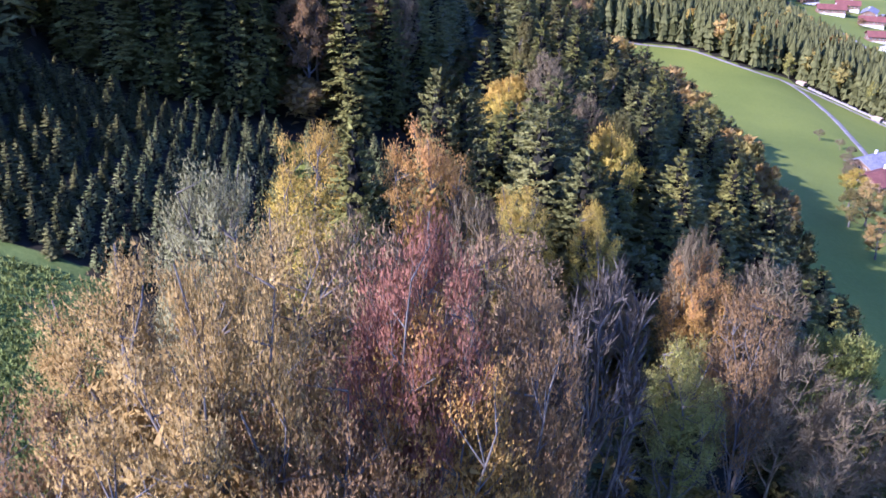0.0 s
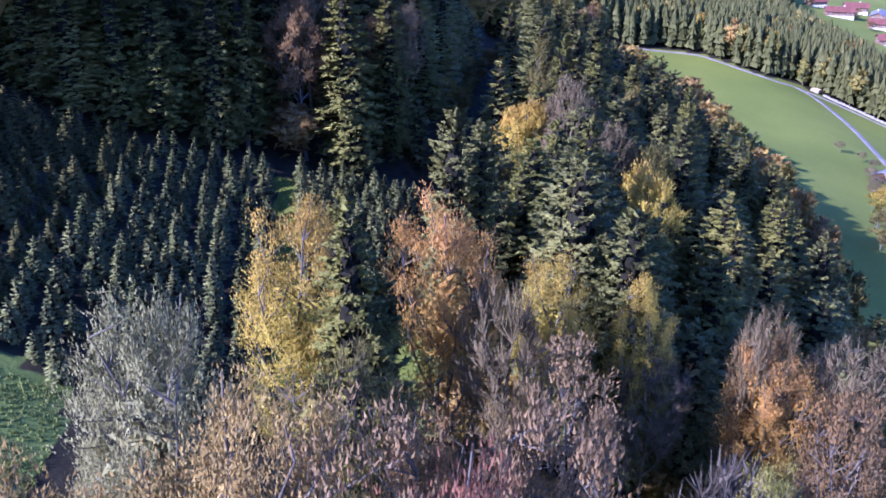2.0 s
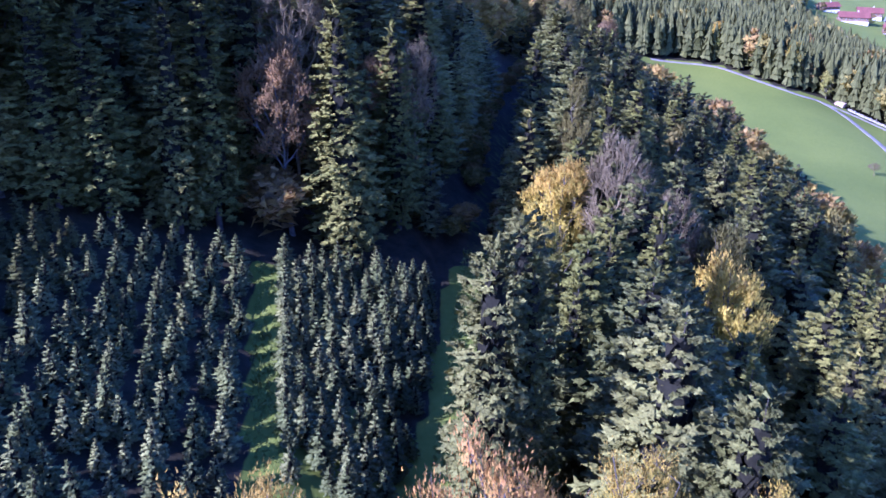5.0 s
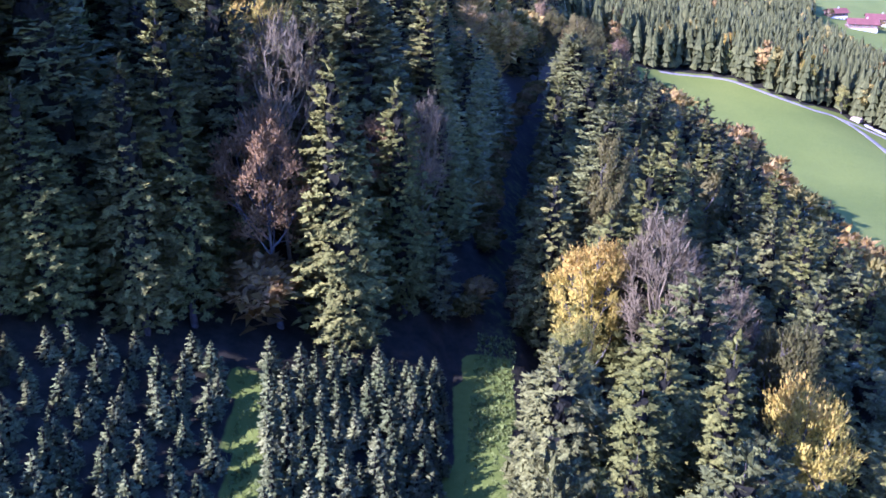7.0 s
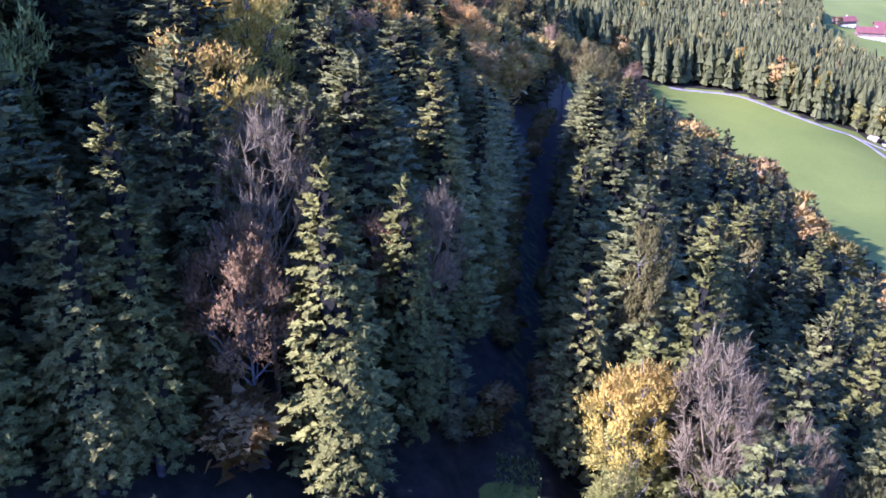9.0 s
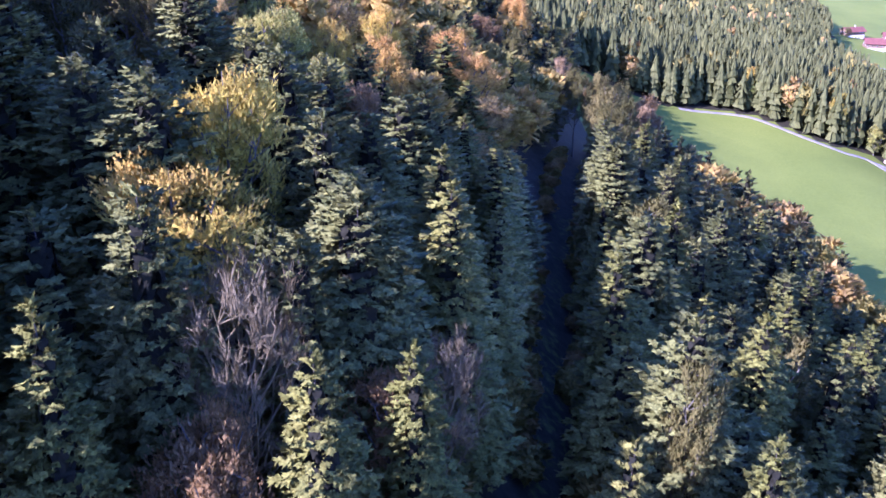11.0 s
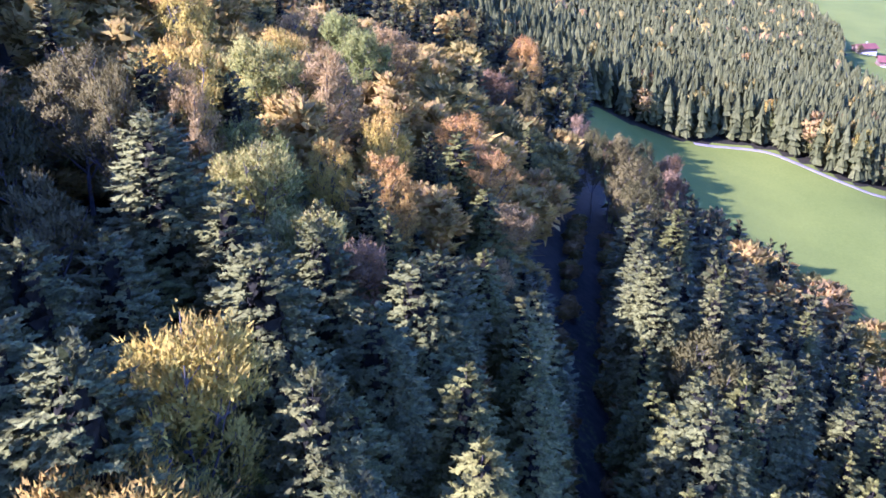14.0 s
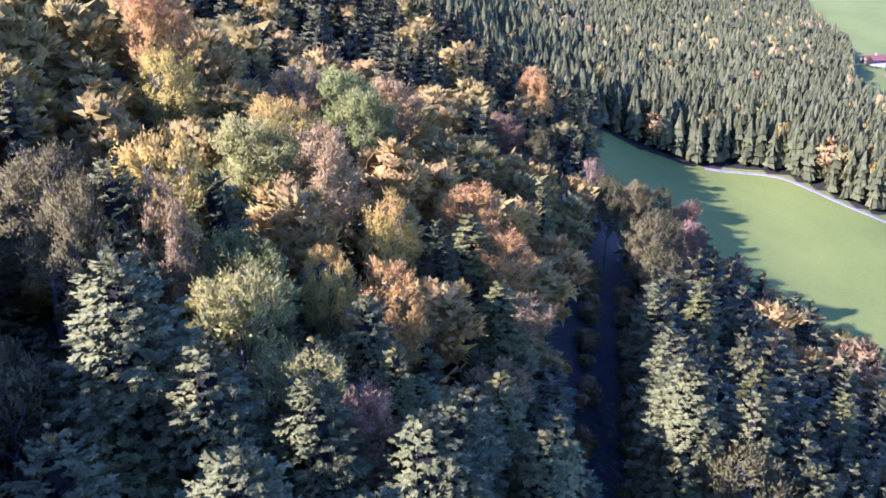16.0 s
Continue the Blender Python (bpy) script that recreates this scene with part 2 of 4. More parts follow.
def is_crop(x, y):
    return (x < -24.5 - (y - 40) * 0.12) & (y < 73.5 + (x + 30) * -0.12) & (x > -150)


def grid_lines(marks):
    out = []
    for a, b, step in marks:
        out += list(np.arange(a, b, step))
    return np.array(out + [marks[-1][1]])


def quads_mesh(name, V, Q, material, smooth_faces=False, N=None, M=None):
    me = bpy.data.meshes.new(name)
    V, Q = np.asarray(V, np.float32), np.asarray(Q, np.int32)
    me.vertices.add(len(V))
    me.vertices.foreach_set("co", V.ravel())
    me.loops.add(Q.size)
    me.loops.foreach_set("vertex_index", Q.ravel())
    me.polygons.add(len(Q))
    me.polygons.foreach_set("loop_start", np.arange(0, Q.size, Q.shape[1], dtype=np.int32))
    me.polygons.foreach_set("loop_total", np.full(len(Q), Q.shape[1], np.int32))
    me.polygons.foreach_set("use_smooth", np.full(len(Q), smooth_faces))
    me.update(calc_edges=True)
    me.validate()
    if N is not None:
        me.polygons.foreach_set("use_smooth", np.full(len(Q), True))
        me.normals_split_custom_set_from_vertices(N)
    me.materials.append(material)
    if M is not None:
        me.materials.append(CORE_SHADE)
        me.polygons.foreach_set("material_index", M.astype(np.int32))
    return me


def build_ground():
    xs = grid_lines([(-3000, -1000, 400), (-1000, -300, 100), (-300, -120, 15), (-120, -50, 4), (-50, 8, 1.0), (8, 120, 3), (120, 260, 5), (260, 520, 13), (520, 1200, 85), (1200, 3200, 400)])
    ys = grid_lines([(-1500, -300, 300), (-300, 0, 30), (0, 40, 5), (40, 140, 1.25), (140, 520, 4), (520, 1000, 16), (1000, 1500, 50), (1500, 4500, 375)])
    X, Y = np.meshgrid(xs, ys)
    Z = ground_z(X, Y) + 0.12 * np.sin(X * 0.31 + 1.7 * np.sin(Y * 0.07)) * np.sin(Y * 0.23 + X * 0.05)
    V = np.stack([X, Y, Z], -1).reshape(-1, 3)
    nx, ny = len(xs), len(ys)
    i = np.arange(nx * ny).reshape(ny, nx)
    Q = np.stack([i[:-1, :-1], i[:-1, 1:], i[1:, 1:], i[1:, :-1]], -1).reshape(-1, 4)
    me = quads_mesh("ground", V, Q, GROUND, True)
    for name, test in (("meadow", is_meadow), ("crop", is_crop)):
        at = me.attributes.new(name, "FLOAT", "POINT")
        cover = test(V[:, 0], V[:, 1]).astype(np.float32)
        if name == "meadow":
            # thin grass along the shaded lane
            worn = (np.abs(V[:, 0] - lane_x(V[:, 1])) < 2.2) & (V[:, 1] > 120) & (V[:, 1] < 250)
            cover = np.maximum(cover, 0.40 * worn.astype(np.float32))
        at.data.foreach_set("value", cover)
    tagged(new("ground", me), "sloping valley side of forest litter and mown green meadow", "ground", kind="structure")


build_ground()


# ---- tree parts ----
def unit(v):
    return v / np.maximum(np.linalg.norm(v, axis=-1, keepdims=True), 1e-9)


def sprays(c, d, s, l, w, out, blend=0.5, inner=0):
    """Pointed sprays of leaves or needles: base c, along d for l, across s for w, turned to face out; the last ones,
    inner, take the near-black core colour. Gives points, faces, normals and materials.
    """
    n = np.cross(d, s)
    flip = np.sign(np.sum(n * out, 1, keepdims=True)) + 1e-9
    s, n = s * flip, n * flip
    l, w = l[:, None], w[:, None]
    V = np.stack([c + s * w * 0.5, c - s * w * 0.5, c + d * l], 1).reshape(-1, 3)
    N = np.repeat(unit(n * (1 - blend) + out * blend), 3, 0)
    return V, np.arange(len(V)).reshape(-1, 3), N, (np.arange(len(c)) >= len(c) - inner)


def tubes(p0, p1, r0, r1, sides=4):
    """Tapered limbs between rows of points."""
    p0, p1 = np.atleast_2d(p0), np.atleast_2d(p1)
    r0, r1 = np.broadcast_to(r0, len(p0)), np.broadcast_to(r1, len(p0))
    d = unit(p1 - p0)
    ref = np.where(np.abs(d[:, 2:3]) > 0.9, [[1.0, 0, 0]], [[0, 0, 1.0]])
    u = unit(np.cross(d, ref))
    v = np.cross(d, u)
    k = np.arange(sides) * 2 * np.pi / sides
    ring = np.cos(k)[None, :, None] * u[:, None] + np.sin(k)[None, :, None] * v[:, None]
    V = np.concatenate([p0[:, None] + ring * r0[:, None, None], p1[:, None] + ring * r1[:, None, None]], 1)
    j = np.arange(sides)
    f = np.stack([j, (j + 1) % sides, (j + 1) % sides + sides, j + sides], -1)
    Q = f[None] + (np.arange(len(p0)) * 2 * sides)[:, None, None]
    return V.reshape(-1, 3), Q.reshape(-1, 4)


def merged(parts):
    V, Q, n = [], [], 0
    for v, q, *_ in parts:
        V.append(v)
        Q.append(q + n)
        n += len(v)
    return np.concatenate(V), np.concatenate(Q)


def trunk_tubes(rng, H, r, bend=0.02, top=1.0, n=7, sides=7):
    """A tapered stem with a flared foot, as one skin."""
    z = np.linspace(-0.6, H * top, n)
    off = np.cumsum(rng.normal(0, bend * H / n, (n, 2)), 0)
    off -= off[0]
    P = np.column_stack([off, z])
    rad = r * (1 - 0.93 * np.linspace(0, 1, n)) * np.where(np.arange(n) == 0, 1.35, 1)
    k = np.arange(sides) * 2 * np.pi / sides
    ring = np.column_stack([np.cos(k), np.sin(k), np.zeros(sides)])
    V = (P[:, None] + ring[None] * rad[:, None, None]).reshape(-1, 3)
    j = np.arange(sides)
    q = np.stack([j, (j + 1) % sides, (j + 1) % sides + sides, j + sides], -1)
    Q = (q[None] + (np.arange(n - 1) * sides)[:, None, None]).reshape(-1, 4)
    return P, (V, Q)


UP = np.array([0, 0, 1.0])


def conifer_crown(rng, H, R, boughs, tufts, blades, base=0.06, knee=0.35, tip=0.8, sag=0.42):
    """Boughs round a stem, each ending in tufts of pointed needle sprays, with gaps between them, over dead growth
    close to the stem, coloured near black as shade.
    """
    T, NN = [], []

    def add(a, b, c, n):
        flip = np.sum(np.cross(b - a, c - a) * n, 1) < 0
        b2, c2 = np.where(flip[:, None], c, b), np.where(flip[:, None], b, c)
        T.append(np.stack([a, b2, c2], 1))
        NN.append(np.repeat(n[:, None], 3, 1))

    def reach(u):
        return R * np.clip((1 - u) / (1 - knee), 0, 1) ** tip * (0.66 + 0.34 * np.clip((u - base) * 5, 0, 1))

    grid = np.linspace(base, 0.985, 200)
    dens = np.cumsum(reach(grid) + 0.16 * R)
    u = np.interp((np.arange(boughs) + rng.random(boughs)) / boughs * dens[-1], dens, grid)
    az = np.arange(boughs) * 2.39996 + rng.normal(0, 0.3, boughs)
    lop = 0.84 + 0.16 * rng.random(9)
    lb = reach(u) * (0.76 + 0.30 * rng.random(boughs)) * np.interp((az / 6.2832 * 8) % 8, np.arange(9), np.append(lop[:8], lop[0])) * 1.1 + 0.035 * R
    z0 = H * u
    out = np.column_stack([np.cos(az), np.sin(az), np.zeros(boughs)])
    side = np.column_stack([-out[:, 1], out[:, 0], np.zeros(boughs)])
    rise = 0.12 + 0.75 * u ** 2 + rng.normal(0, 0.12, boughs)
    fall = sag * (1.5 - 1.1 * u)
    big = 0.96 * (4750.0 / (boughs * tufts * blades)) ** 0.36
    for k in range(tufts):
        q = 1.0 - 0.62 * (k / tufts) ** 0.85 - 0.10 * rng.random(boughs)
        lat = (rng.random(boughs) * 0.5 + 0.5) * np.where((np.arange(boughs) + k) % 2, 1, -1) * (0.30 * lb * np.clip(1.25 - q, 0.06, 0.7))
        c = out * (lb * q)[:, None] + side * lat[:, None] + UP * (z0 + lb * (rise * q - fall * q * q) + 0.10 * lb * q ** 4 - 0.25 * np.abs(lat) + rng.normal(0, 0.005 * H, boughs))[:, None]
        size = (0.15 * lb + 0.0125 * H) * (0.8 + 0.45 * rng.random(boughs)) * big
        for b in range(blades):
            fan = (b + 0.5) / blades * 2 - 1 + rng.normal(0, 0.18, boughs)
            lift = rng.random(boughs) * 0.85 - 0.42 + 0.5 * u ** 3
            d = unit(out * (1.0 - 0.35 * np.abs(fan))[:, None] + side * (fan * 0.95)[:, None] + UP * lift[:, None])
            flat = unit(np.cross(d, UP) + UP * rng.normal(0, 0.55, (boughs, 1)) + rng.normal(0, 0.12, (boughs, 3)))
            w = flat * (size * (0.30 + 0.14 * rng.random(boughs)))[:, None]
            a = c - d * (size * 0.45)[:, None]
            n = unit(out * 0.55 + UP * (0.42 + 0.35 * lift)[:, None] + d * 0.55 + rng.normal(0, 0.10, (boughs, 3)))
            add(a + w, a - w, a + d * (size * (0.90 + 0.42 * rng.random(boughs)))[:, None], n)
    # the leading shoot
    k = 10
    uu = 0.90 + 0.09 * rng.random(k)
    a = rng.random(k) * 6.2832
    o = np.column_stack([np.cos(a), np.sin(a), np.zeros(k)])
    p = UP * (H * uu)[:, None]
    w = np.cross(o, UP) * 0.06 * R
    add(p + w, p - w, p + o * (R * (0.06 + 0.9 * (1 - uu)))[:, None] + UP * 0.024 * H, unit(o + UP * 0.5))
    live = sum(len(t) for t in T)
    # the dense dead growth about the stem, its near-black colour standing in for shade
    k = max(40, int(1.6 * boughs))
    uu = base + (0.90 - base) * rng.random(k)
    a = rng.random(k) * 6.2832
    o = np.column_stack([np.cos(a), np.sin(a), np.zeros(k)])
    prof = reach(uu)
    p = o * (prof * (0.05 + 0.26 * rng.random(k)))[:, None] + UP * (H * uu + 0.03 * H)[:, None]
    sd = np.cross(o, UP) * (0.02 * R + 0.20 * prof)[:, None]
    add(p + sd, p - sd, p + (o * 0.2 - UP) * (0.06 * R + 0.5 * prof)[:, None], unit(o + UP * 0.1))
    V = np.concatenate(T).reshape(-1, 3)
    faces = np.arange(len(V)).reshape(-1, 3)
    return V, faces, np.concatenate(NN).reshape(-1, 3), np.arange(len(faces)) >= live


def spire(rng, tiers, points, R=0.15):
    """A distant conifer: ragged skirts of boughs over one another."""
    V, N = [], []
    for i in range(tiers):
        low, high = 0.10 + 0.78 * i / tiers, min(1.0, 0.36 + 0.74 * i / tiers)
        rad = R * (1.0 - (i / tiers) ** 2.0) ** 0.62
        for j in range(points):
            a0 = (j + rng.normal(0, 0.12)) * 6.2832 / points + i * 0.7
            a1 = a0 + 6.2832 / points * 1.12
            am = (a0 + a1) / 2
            r0, r1 = rad * (0.66 + 0.5 * rng.random(2))
            o = np.array([math.cos(am), math.sin(am), 0.0])
            V += [(math.cos(a0) * r0, math.sin(a0) * r0, low + rng.normal(0, 0.03)), (math.cos(a1) * r1, math.sin(a1) * r1, low + rng.normal(0, 0.03)), (o[0] * R * 0.04, o[1] * R * 0.04, high + rng.normal(0, 0.012))]
            n = unit(o + UP * 0.55 + rng.normal(0, 0.35, 3))
            N += [n, n, n]
    V, N = np.array(V), np.array(N)
    faces = np.arange(len(V)).reshape(-1, 3)
    return V, faces, N, np.zeros(len(faces), bool)


def dome(rng, rings, seg):
    """A distant broadleaf crown: an uneven, closed dome of leaf clumps."""
    P, N = [], []
    for i in range(rings + 1):
        for j in range(seg):
            a, b = (j + 0.5 * (i % 2)) * 6.2832 / seg, -0.6 + 2.17 * i / rings
            o = np.array([math.cos(b) * math.cos(a), math.cos(b) * math.sin(a), math.sin(b)])
            P.append(o * np.array([0.2, 0.2, 0.34]) * (0.72 + 0.4 * rng.random()) + UP * 0.63)
            N.append(unit(o + UP * 0.25 + rng.normal(0, 0.3, 3)))
    P, N = np.array(P), np.array(N)
    F = []
    for i in range(rings):
        for j in range(seg):
            a, b, c, d = i * seg + j, i * seg + (j + 1) % seg, (i + 1) * seg + j, (i + 1) * seg + (j + 1) % seg
            F += [(a, b, d), (a, d, c)] if i % 2 else [(a, b, c), (b, d, c)]
    F = np.array(F)
    return P[F].reshape(-1, 3), np.arange(F.size).reshape(-1, 3), N[F].reshape(-1, 3), np.zeros(len(F), bool)


def leaf_crown(rng, lobes, per):
    """A broadleaf crown one unit high: many domed lobes of upswept leaf sprays over a darker inside."""
    i = np.arange(lobes) + 0.5
    zz = 1 - 1.55 * i / lobes
    a = i * 2.39996 + rng.normal(0, 0.3, lobes)
    rr = np.sqrt(np.clip(1 - zz * zz, 0, 1))
    q = np.column_stack([rr * np.cos(a), rr * np.sin(a), zz])
    C = q * np.array([0.145, 0.145, 0.30]) * (0.72 + 0.38 * rng.random((lobes, 1))) + UP * 0.62
    rl = 0.105 * (0.75 + 0.5 * rng.random(lobes)) * (26.0 / lobes) ** 0.33
    li = np.repeat(np.arange(lobes), per)
    n = len(li)
    dq = unit(rng.normal(0, 0.62, (n, 3)) + q[li] * 0.75 + UP * 0.50)
    big = (70.0 / per) ** 0.18
    c = C[li] + dq * (rl[li] * (0.15 + 0.5 * rng.random(n)))[:, None]
    d = unit(dq + UP * 0.35 + rng.normal(0, 0.22, (n, 3)))
    sd = unit(np.cross(d, q[li] + rng.normal(0, 0.5, (n, 3))))
    size = rl[li] * (0.36 + 0.28 * rng.random(n)) * big
    out = unit(dq * 0.8 + q[li] * 0.5 + rng.normal(0, 0.1, (n, 3)))
    m = n // 9
    # leaves inside the crown
    c[-m:] = (rng.normal(0, 1, (m, 3)) * np.array([0.06, 0.06, 0.13])) + UP * 0.58
    size[-m:] = 0.10
    return sprays(c, d, sd, size, size * (0.58 + 0.25 * rng.random(n)), out, 0.75)


def broadleaf(rng, H, R, base, limbs, boughs, twigs, leaves, leaf, upright=0.55, lump=0.3, wood=1.0, dense=True):
    """Trunk, forking limbs and twigs inside an uneven crown, and the leaves on the twigs."""
    P, trunk = trunk_tubes(rng, H, 0.011 * H + 0.05, 0.05, 0.72)
    zc, hz = (base + 1) * H / 2, (1 - base) * H / 2
    bumps = unit(rng.normal(0, 1, (9, 3)))
    amp = 1 - lump * rng.random(9)
    wood_parts = [trunk]
    LP = []
    for i in range(limbs):
        a = i * 2.4 + rng.normal(0, 0.3)
        u = base * 0.8 + (0.70 - base * 0.8) * (i + 0.5) / limbs
        st = np.array([np.interp(u * H, P[:, 2], P[:, 0]), np.interp(u * H, P[:, 2], P[:, 1]), u * H])
        k = 0.5 + 0.35 * rng.random()
        en = np.array([math.cos(a) * R * k, math.sin(a) * R * k, zc + hz * (-0.35 + 1.15 * (i + 0.5) / limbs)])
        en[:2] *= math.sqrt(max(0.08, 1 - ((en[2] - zc) / hz) ** 2))
        s = np.linspace(0, 1, 6)[:, None]
        mid = (st + en) / 2 + np.array([en[0] * 0.18, en[1] * 0.18, -0.04 * H]) + rng.normal(0, 0.02 * H, 3)
        path = (1 - s) ** 2 * st + 2 * s * (1 - s) * mid + s * s * en
        rr = np.linspace(0.0055 * H, 0.0014 * H, 6) * wood
        wood_parts.append(tubes(path[:-1], path[1:], rr[:-1], rr[1:], 4))
        LP.append(path[1:])
    LP = np.concatenate(LP + [P[3:]])
    q = unit(rng.normal(0, 1, (boughs, 3)) + np.array([0, 0, 0.25]))
    dent = 1 - np.max((1 - amp)[None] * np.clip((q @ bumps.T - 0.55) / 0.45, 0, 1), 1)
    A = q * (dent * (0.55 + 0.42 * rng.random(boughs) ** 0.6))[:, None] * np.array([R, R, hz]) + np.array([0, 0, zc])
    A[:, :2] += P[-1, :2]
    low = LP[None, :, 2] > A[:, None, 2] - 0.02 * H
    near = np.argmin(np.linalg.norm(A[:, None] - LP[None], axis=2) + low * 2.0, 1)
    B = LP[near]
    wood_parts.append(tubes(B, A, 0.0022 * H * wood, 0.0008 * H * wood, 3))
    ti = np.repeat(np.arange(boughs), twigs)
    fr = rng.random((len(ti), 1)) ** 0.5
    t0 = B[ti] + (A[ti] - B[ti]) * (0.35 + 0.65 * fr)
    outw = unit(A[ti] - np.array([0, 0, zc - hz * 0.5]))
    td = unit(outw * 0.6 + np.array([0, 0, upright]) + rng.normal(0, 0.38, (len(ti), 3)))
    tl = (0.11 + 0.13 * rng.random((len(ti), 1))) * R * 1.25
    t1 = t0 + td * tl
    some = slice(None, None, 3) if leaves else slice(None)
    wood_parts.append(tubes(t0[some], t1[some], 0.0009 * H * wood, 0.0003 * H * wood, 3))
    crown = None
    if leaves:
        li = np.repeat(np.arange(len(ti)), leaves)
        n = len(li)
        c = t0[li] + td[li] * tl[li] * (0.05 + 0.95 * rng.random((n, 1))) + rng.normal(0, 0.25 * leaf + 0.045 * R, (n, 3))
        d = unit(td[li] * 1.0 + UP * 0.15 + rng.normal(0, 0.33, (n, 3)))
        sd = unit(np.cross(d, outw[li] + rng.normal(0, 0.5, (n, 3))))
        size = np.full(n, leaf)
        ball = unit(c - (B + (A - B) * 0.7)[ti[li]])
        facing = unit(ball * 0.75 + outw[li] * 0.6 + UP * 0.12 + rng.normal(0, 0.12, (n, 3)))
        if dense:
            # the shaded inner leaves
            k = boughs * 7
            q2 = unit(rng.normal(0, 1, (k, 3)))
            c2 = (A[rng.integers(0, boughs, k)] - UP * zc) * (0.15 + 0.60 * rng.random((k, 1))) + UP * zc + q2 * 0.08 * R
            d2 = unit(rng.normal(0, 1, (k, 3)))
            c, d, size = np.concatenate([c, c2]), np.concatenate([d, d2]), np.concatenate([size, np.full(k, 0.075 * R)])
            sd = np.concatenate([sd, unit(np.cross(d2, q2))])
            facing = np.concatenate([facing, unit(c2 - UP * zc + UP * 0.3)])
        m = len(c)
        crown = sprays(c, d, sd, size * (1.2 + 1.1 * rng.random(m)), size * (0.50 + 0.3 * rng.random(m)), facing, 0.7)
    else:
        # the finest bare twigs
        li = np.repeat(np.arange(len(ti)), 3)
        n = len(li)
        c = t0[li] + td[li] * tl[li] * rng.random((n, 1))
        d = unit(td[li] + UP * 0.2 + rng.normal(0, 0.42, (n, 3)))
        sd = unit(np.cross(d, rng.normal(0, 1, (n, 3))))
        crown = sprays(c, d, sd, 0.20 * R * (0.5 + 0.8 * rng.random(n)), np.full(n, 0.0028 * H * wood), unit(outw[li] + UP * 0.2), 0.6)
    return trunk, merged(wood_parts[1:]), crown


def tree_kind(name, wood, wood_mat, crown, crown_mat, label, category, branches=None):
    """The first tree of a kind: an Empty with its trunk and crown; kept far below the ground until it is placed."""
    root = new(name)
    root.empty_display_size = 0.5
    parts = [("trunk", wood, wood_mat)] + ([("branchwork", branches, wood_mat)] if branches is not None else []) + [("twigwork" if crown_mat is wood_mat else "crown", crown, crown_mat)]
    for pname, geo, mat in parts:
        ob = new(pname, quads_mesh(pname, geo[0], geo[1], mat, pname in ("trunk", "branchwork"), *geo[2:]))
        ob.parent = root
    tagged(root, label, category)
    return root


class Kind:
    def __init__(self, root, height, radius, spread=1.0):
        self.root, self.height, self.radius, self.spread = root, height, radius, spread

    def put(self, x, y, top=None, height=None, radius=None, leaf=None, label="", turn=None, sink=0.0, group=""):
        z = float(ground_z(x, y)) - sink
        h = height or (top - z)
        k = h / self.height
        kr = (radius * self.spread / self.radius) if radius else k
        m = pose(x, y, z, PLACE.uniform(-2.5, 2.5), PLACE.uniform(-2.5, 2.5), PLACE.uniform(0, 360) if turn is None else turn)
        ob = copy_thing(self.root, m)
        ob.scale = (kr, kr, k)
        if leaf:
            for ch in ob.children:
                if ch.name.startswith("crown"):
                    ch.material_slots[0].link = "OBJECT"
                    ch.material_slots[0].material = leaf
        if label:
            ob["label"] = label
        if group:
            ob["group"] = group
        PLANTED.append((x, y, (radius or self.radius * k), h))
        return ob


PLACE = random.Random(7)
PLANTED = []


def conifer(seed, H, R, boughs, tufts, blades, mat, base, knee, tip, sag, name, label):
    rng = np.random.default_rng(seed)
    _, wood = trunk_tubes(rng, H, 0.0085 * H + 0.01, 0.006, 0.98, 6, 6)
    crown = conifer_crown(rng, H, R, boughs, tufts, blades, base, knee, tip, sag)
    return Kind(tree_kind(name, wood, BARK, crown, mat, label, "conifer tree"), H, R, 1.34 if H > 10 else 1.0)


SPRUCE = [
    conifer(11, 26, 3.7, 230, 5, 6, NEEDLE, 0.06, 0.36, 0.74, 0.46, "spruce", "tall dark green spruce with drooping boughs"),
    conifer(12, 26, 3.2, 225, 5, 6, NEEDLE, 0.08, 0.44, 0.70, 0.58, "spruce", "slender grey-green spruce with a ragged crown"),
    conifer(13, 26, 4.1, 225, 5, 6, NEEDLE_BLUE, 0.06, 0.52, 0.60, 0.38, "fir", "broad blue-green fir with a blunt top"),
    conifer(14, 26, 3.6, 220, 5, 6, NEEDLE_BLUE, 0.10, 0.60, 0.50, 0.32, "fir", "old silver fir with a rounded flat top"),
]
SPRUCE_MID = [
    conifer(21, 24, 3.5, 170, 4, 5, NEEDLE, 0.07, 0.38, 0.72, 0.46, "spruce", "dark green spruce in a dense wood"),
    conifer(22, 24, 3.1, 165, 4, 5, NEEDLE, 0.08, 0.44, 0.68, 0.56, "spruce", "slender olive-green spruce in a dense wood"),
    conifer(23, 24, 3.8, 165, 4, 5, NEEDLE_BLUE, 0.08, 0.56, 0.52, 0.34, "fir", "blue-green fir with a blunt top in a dense wood"),
]
YOUNG = [conifer(31 + i, 3.2, r, 60, 2, 3, NEEDLE_YOUNG, 0.03, 0.0, 0.92, 0.10, "young_spruce", "young grey-green spruce in a planted row") for i, r in enumerate((0.95, 0.82, 1.05))]


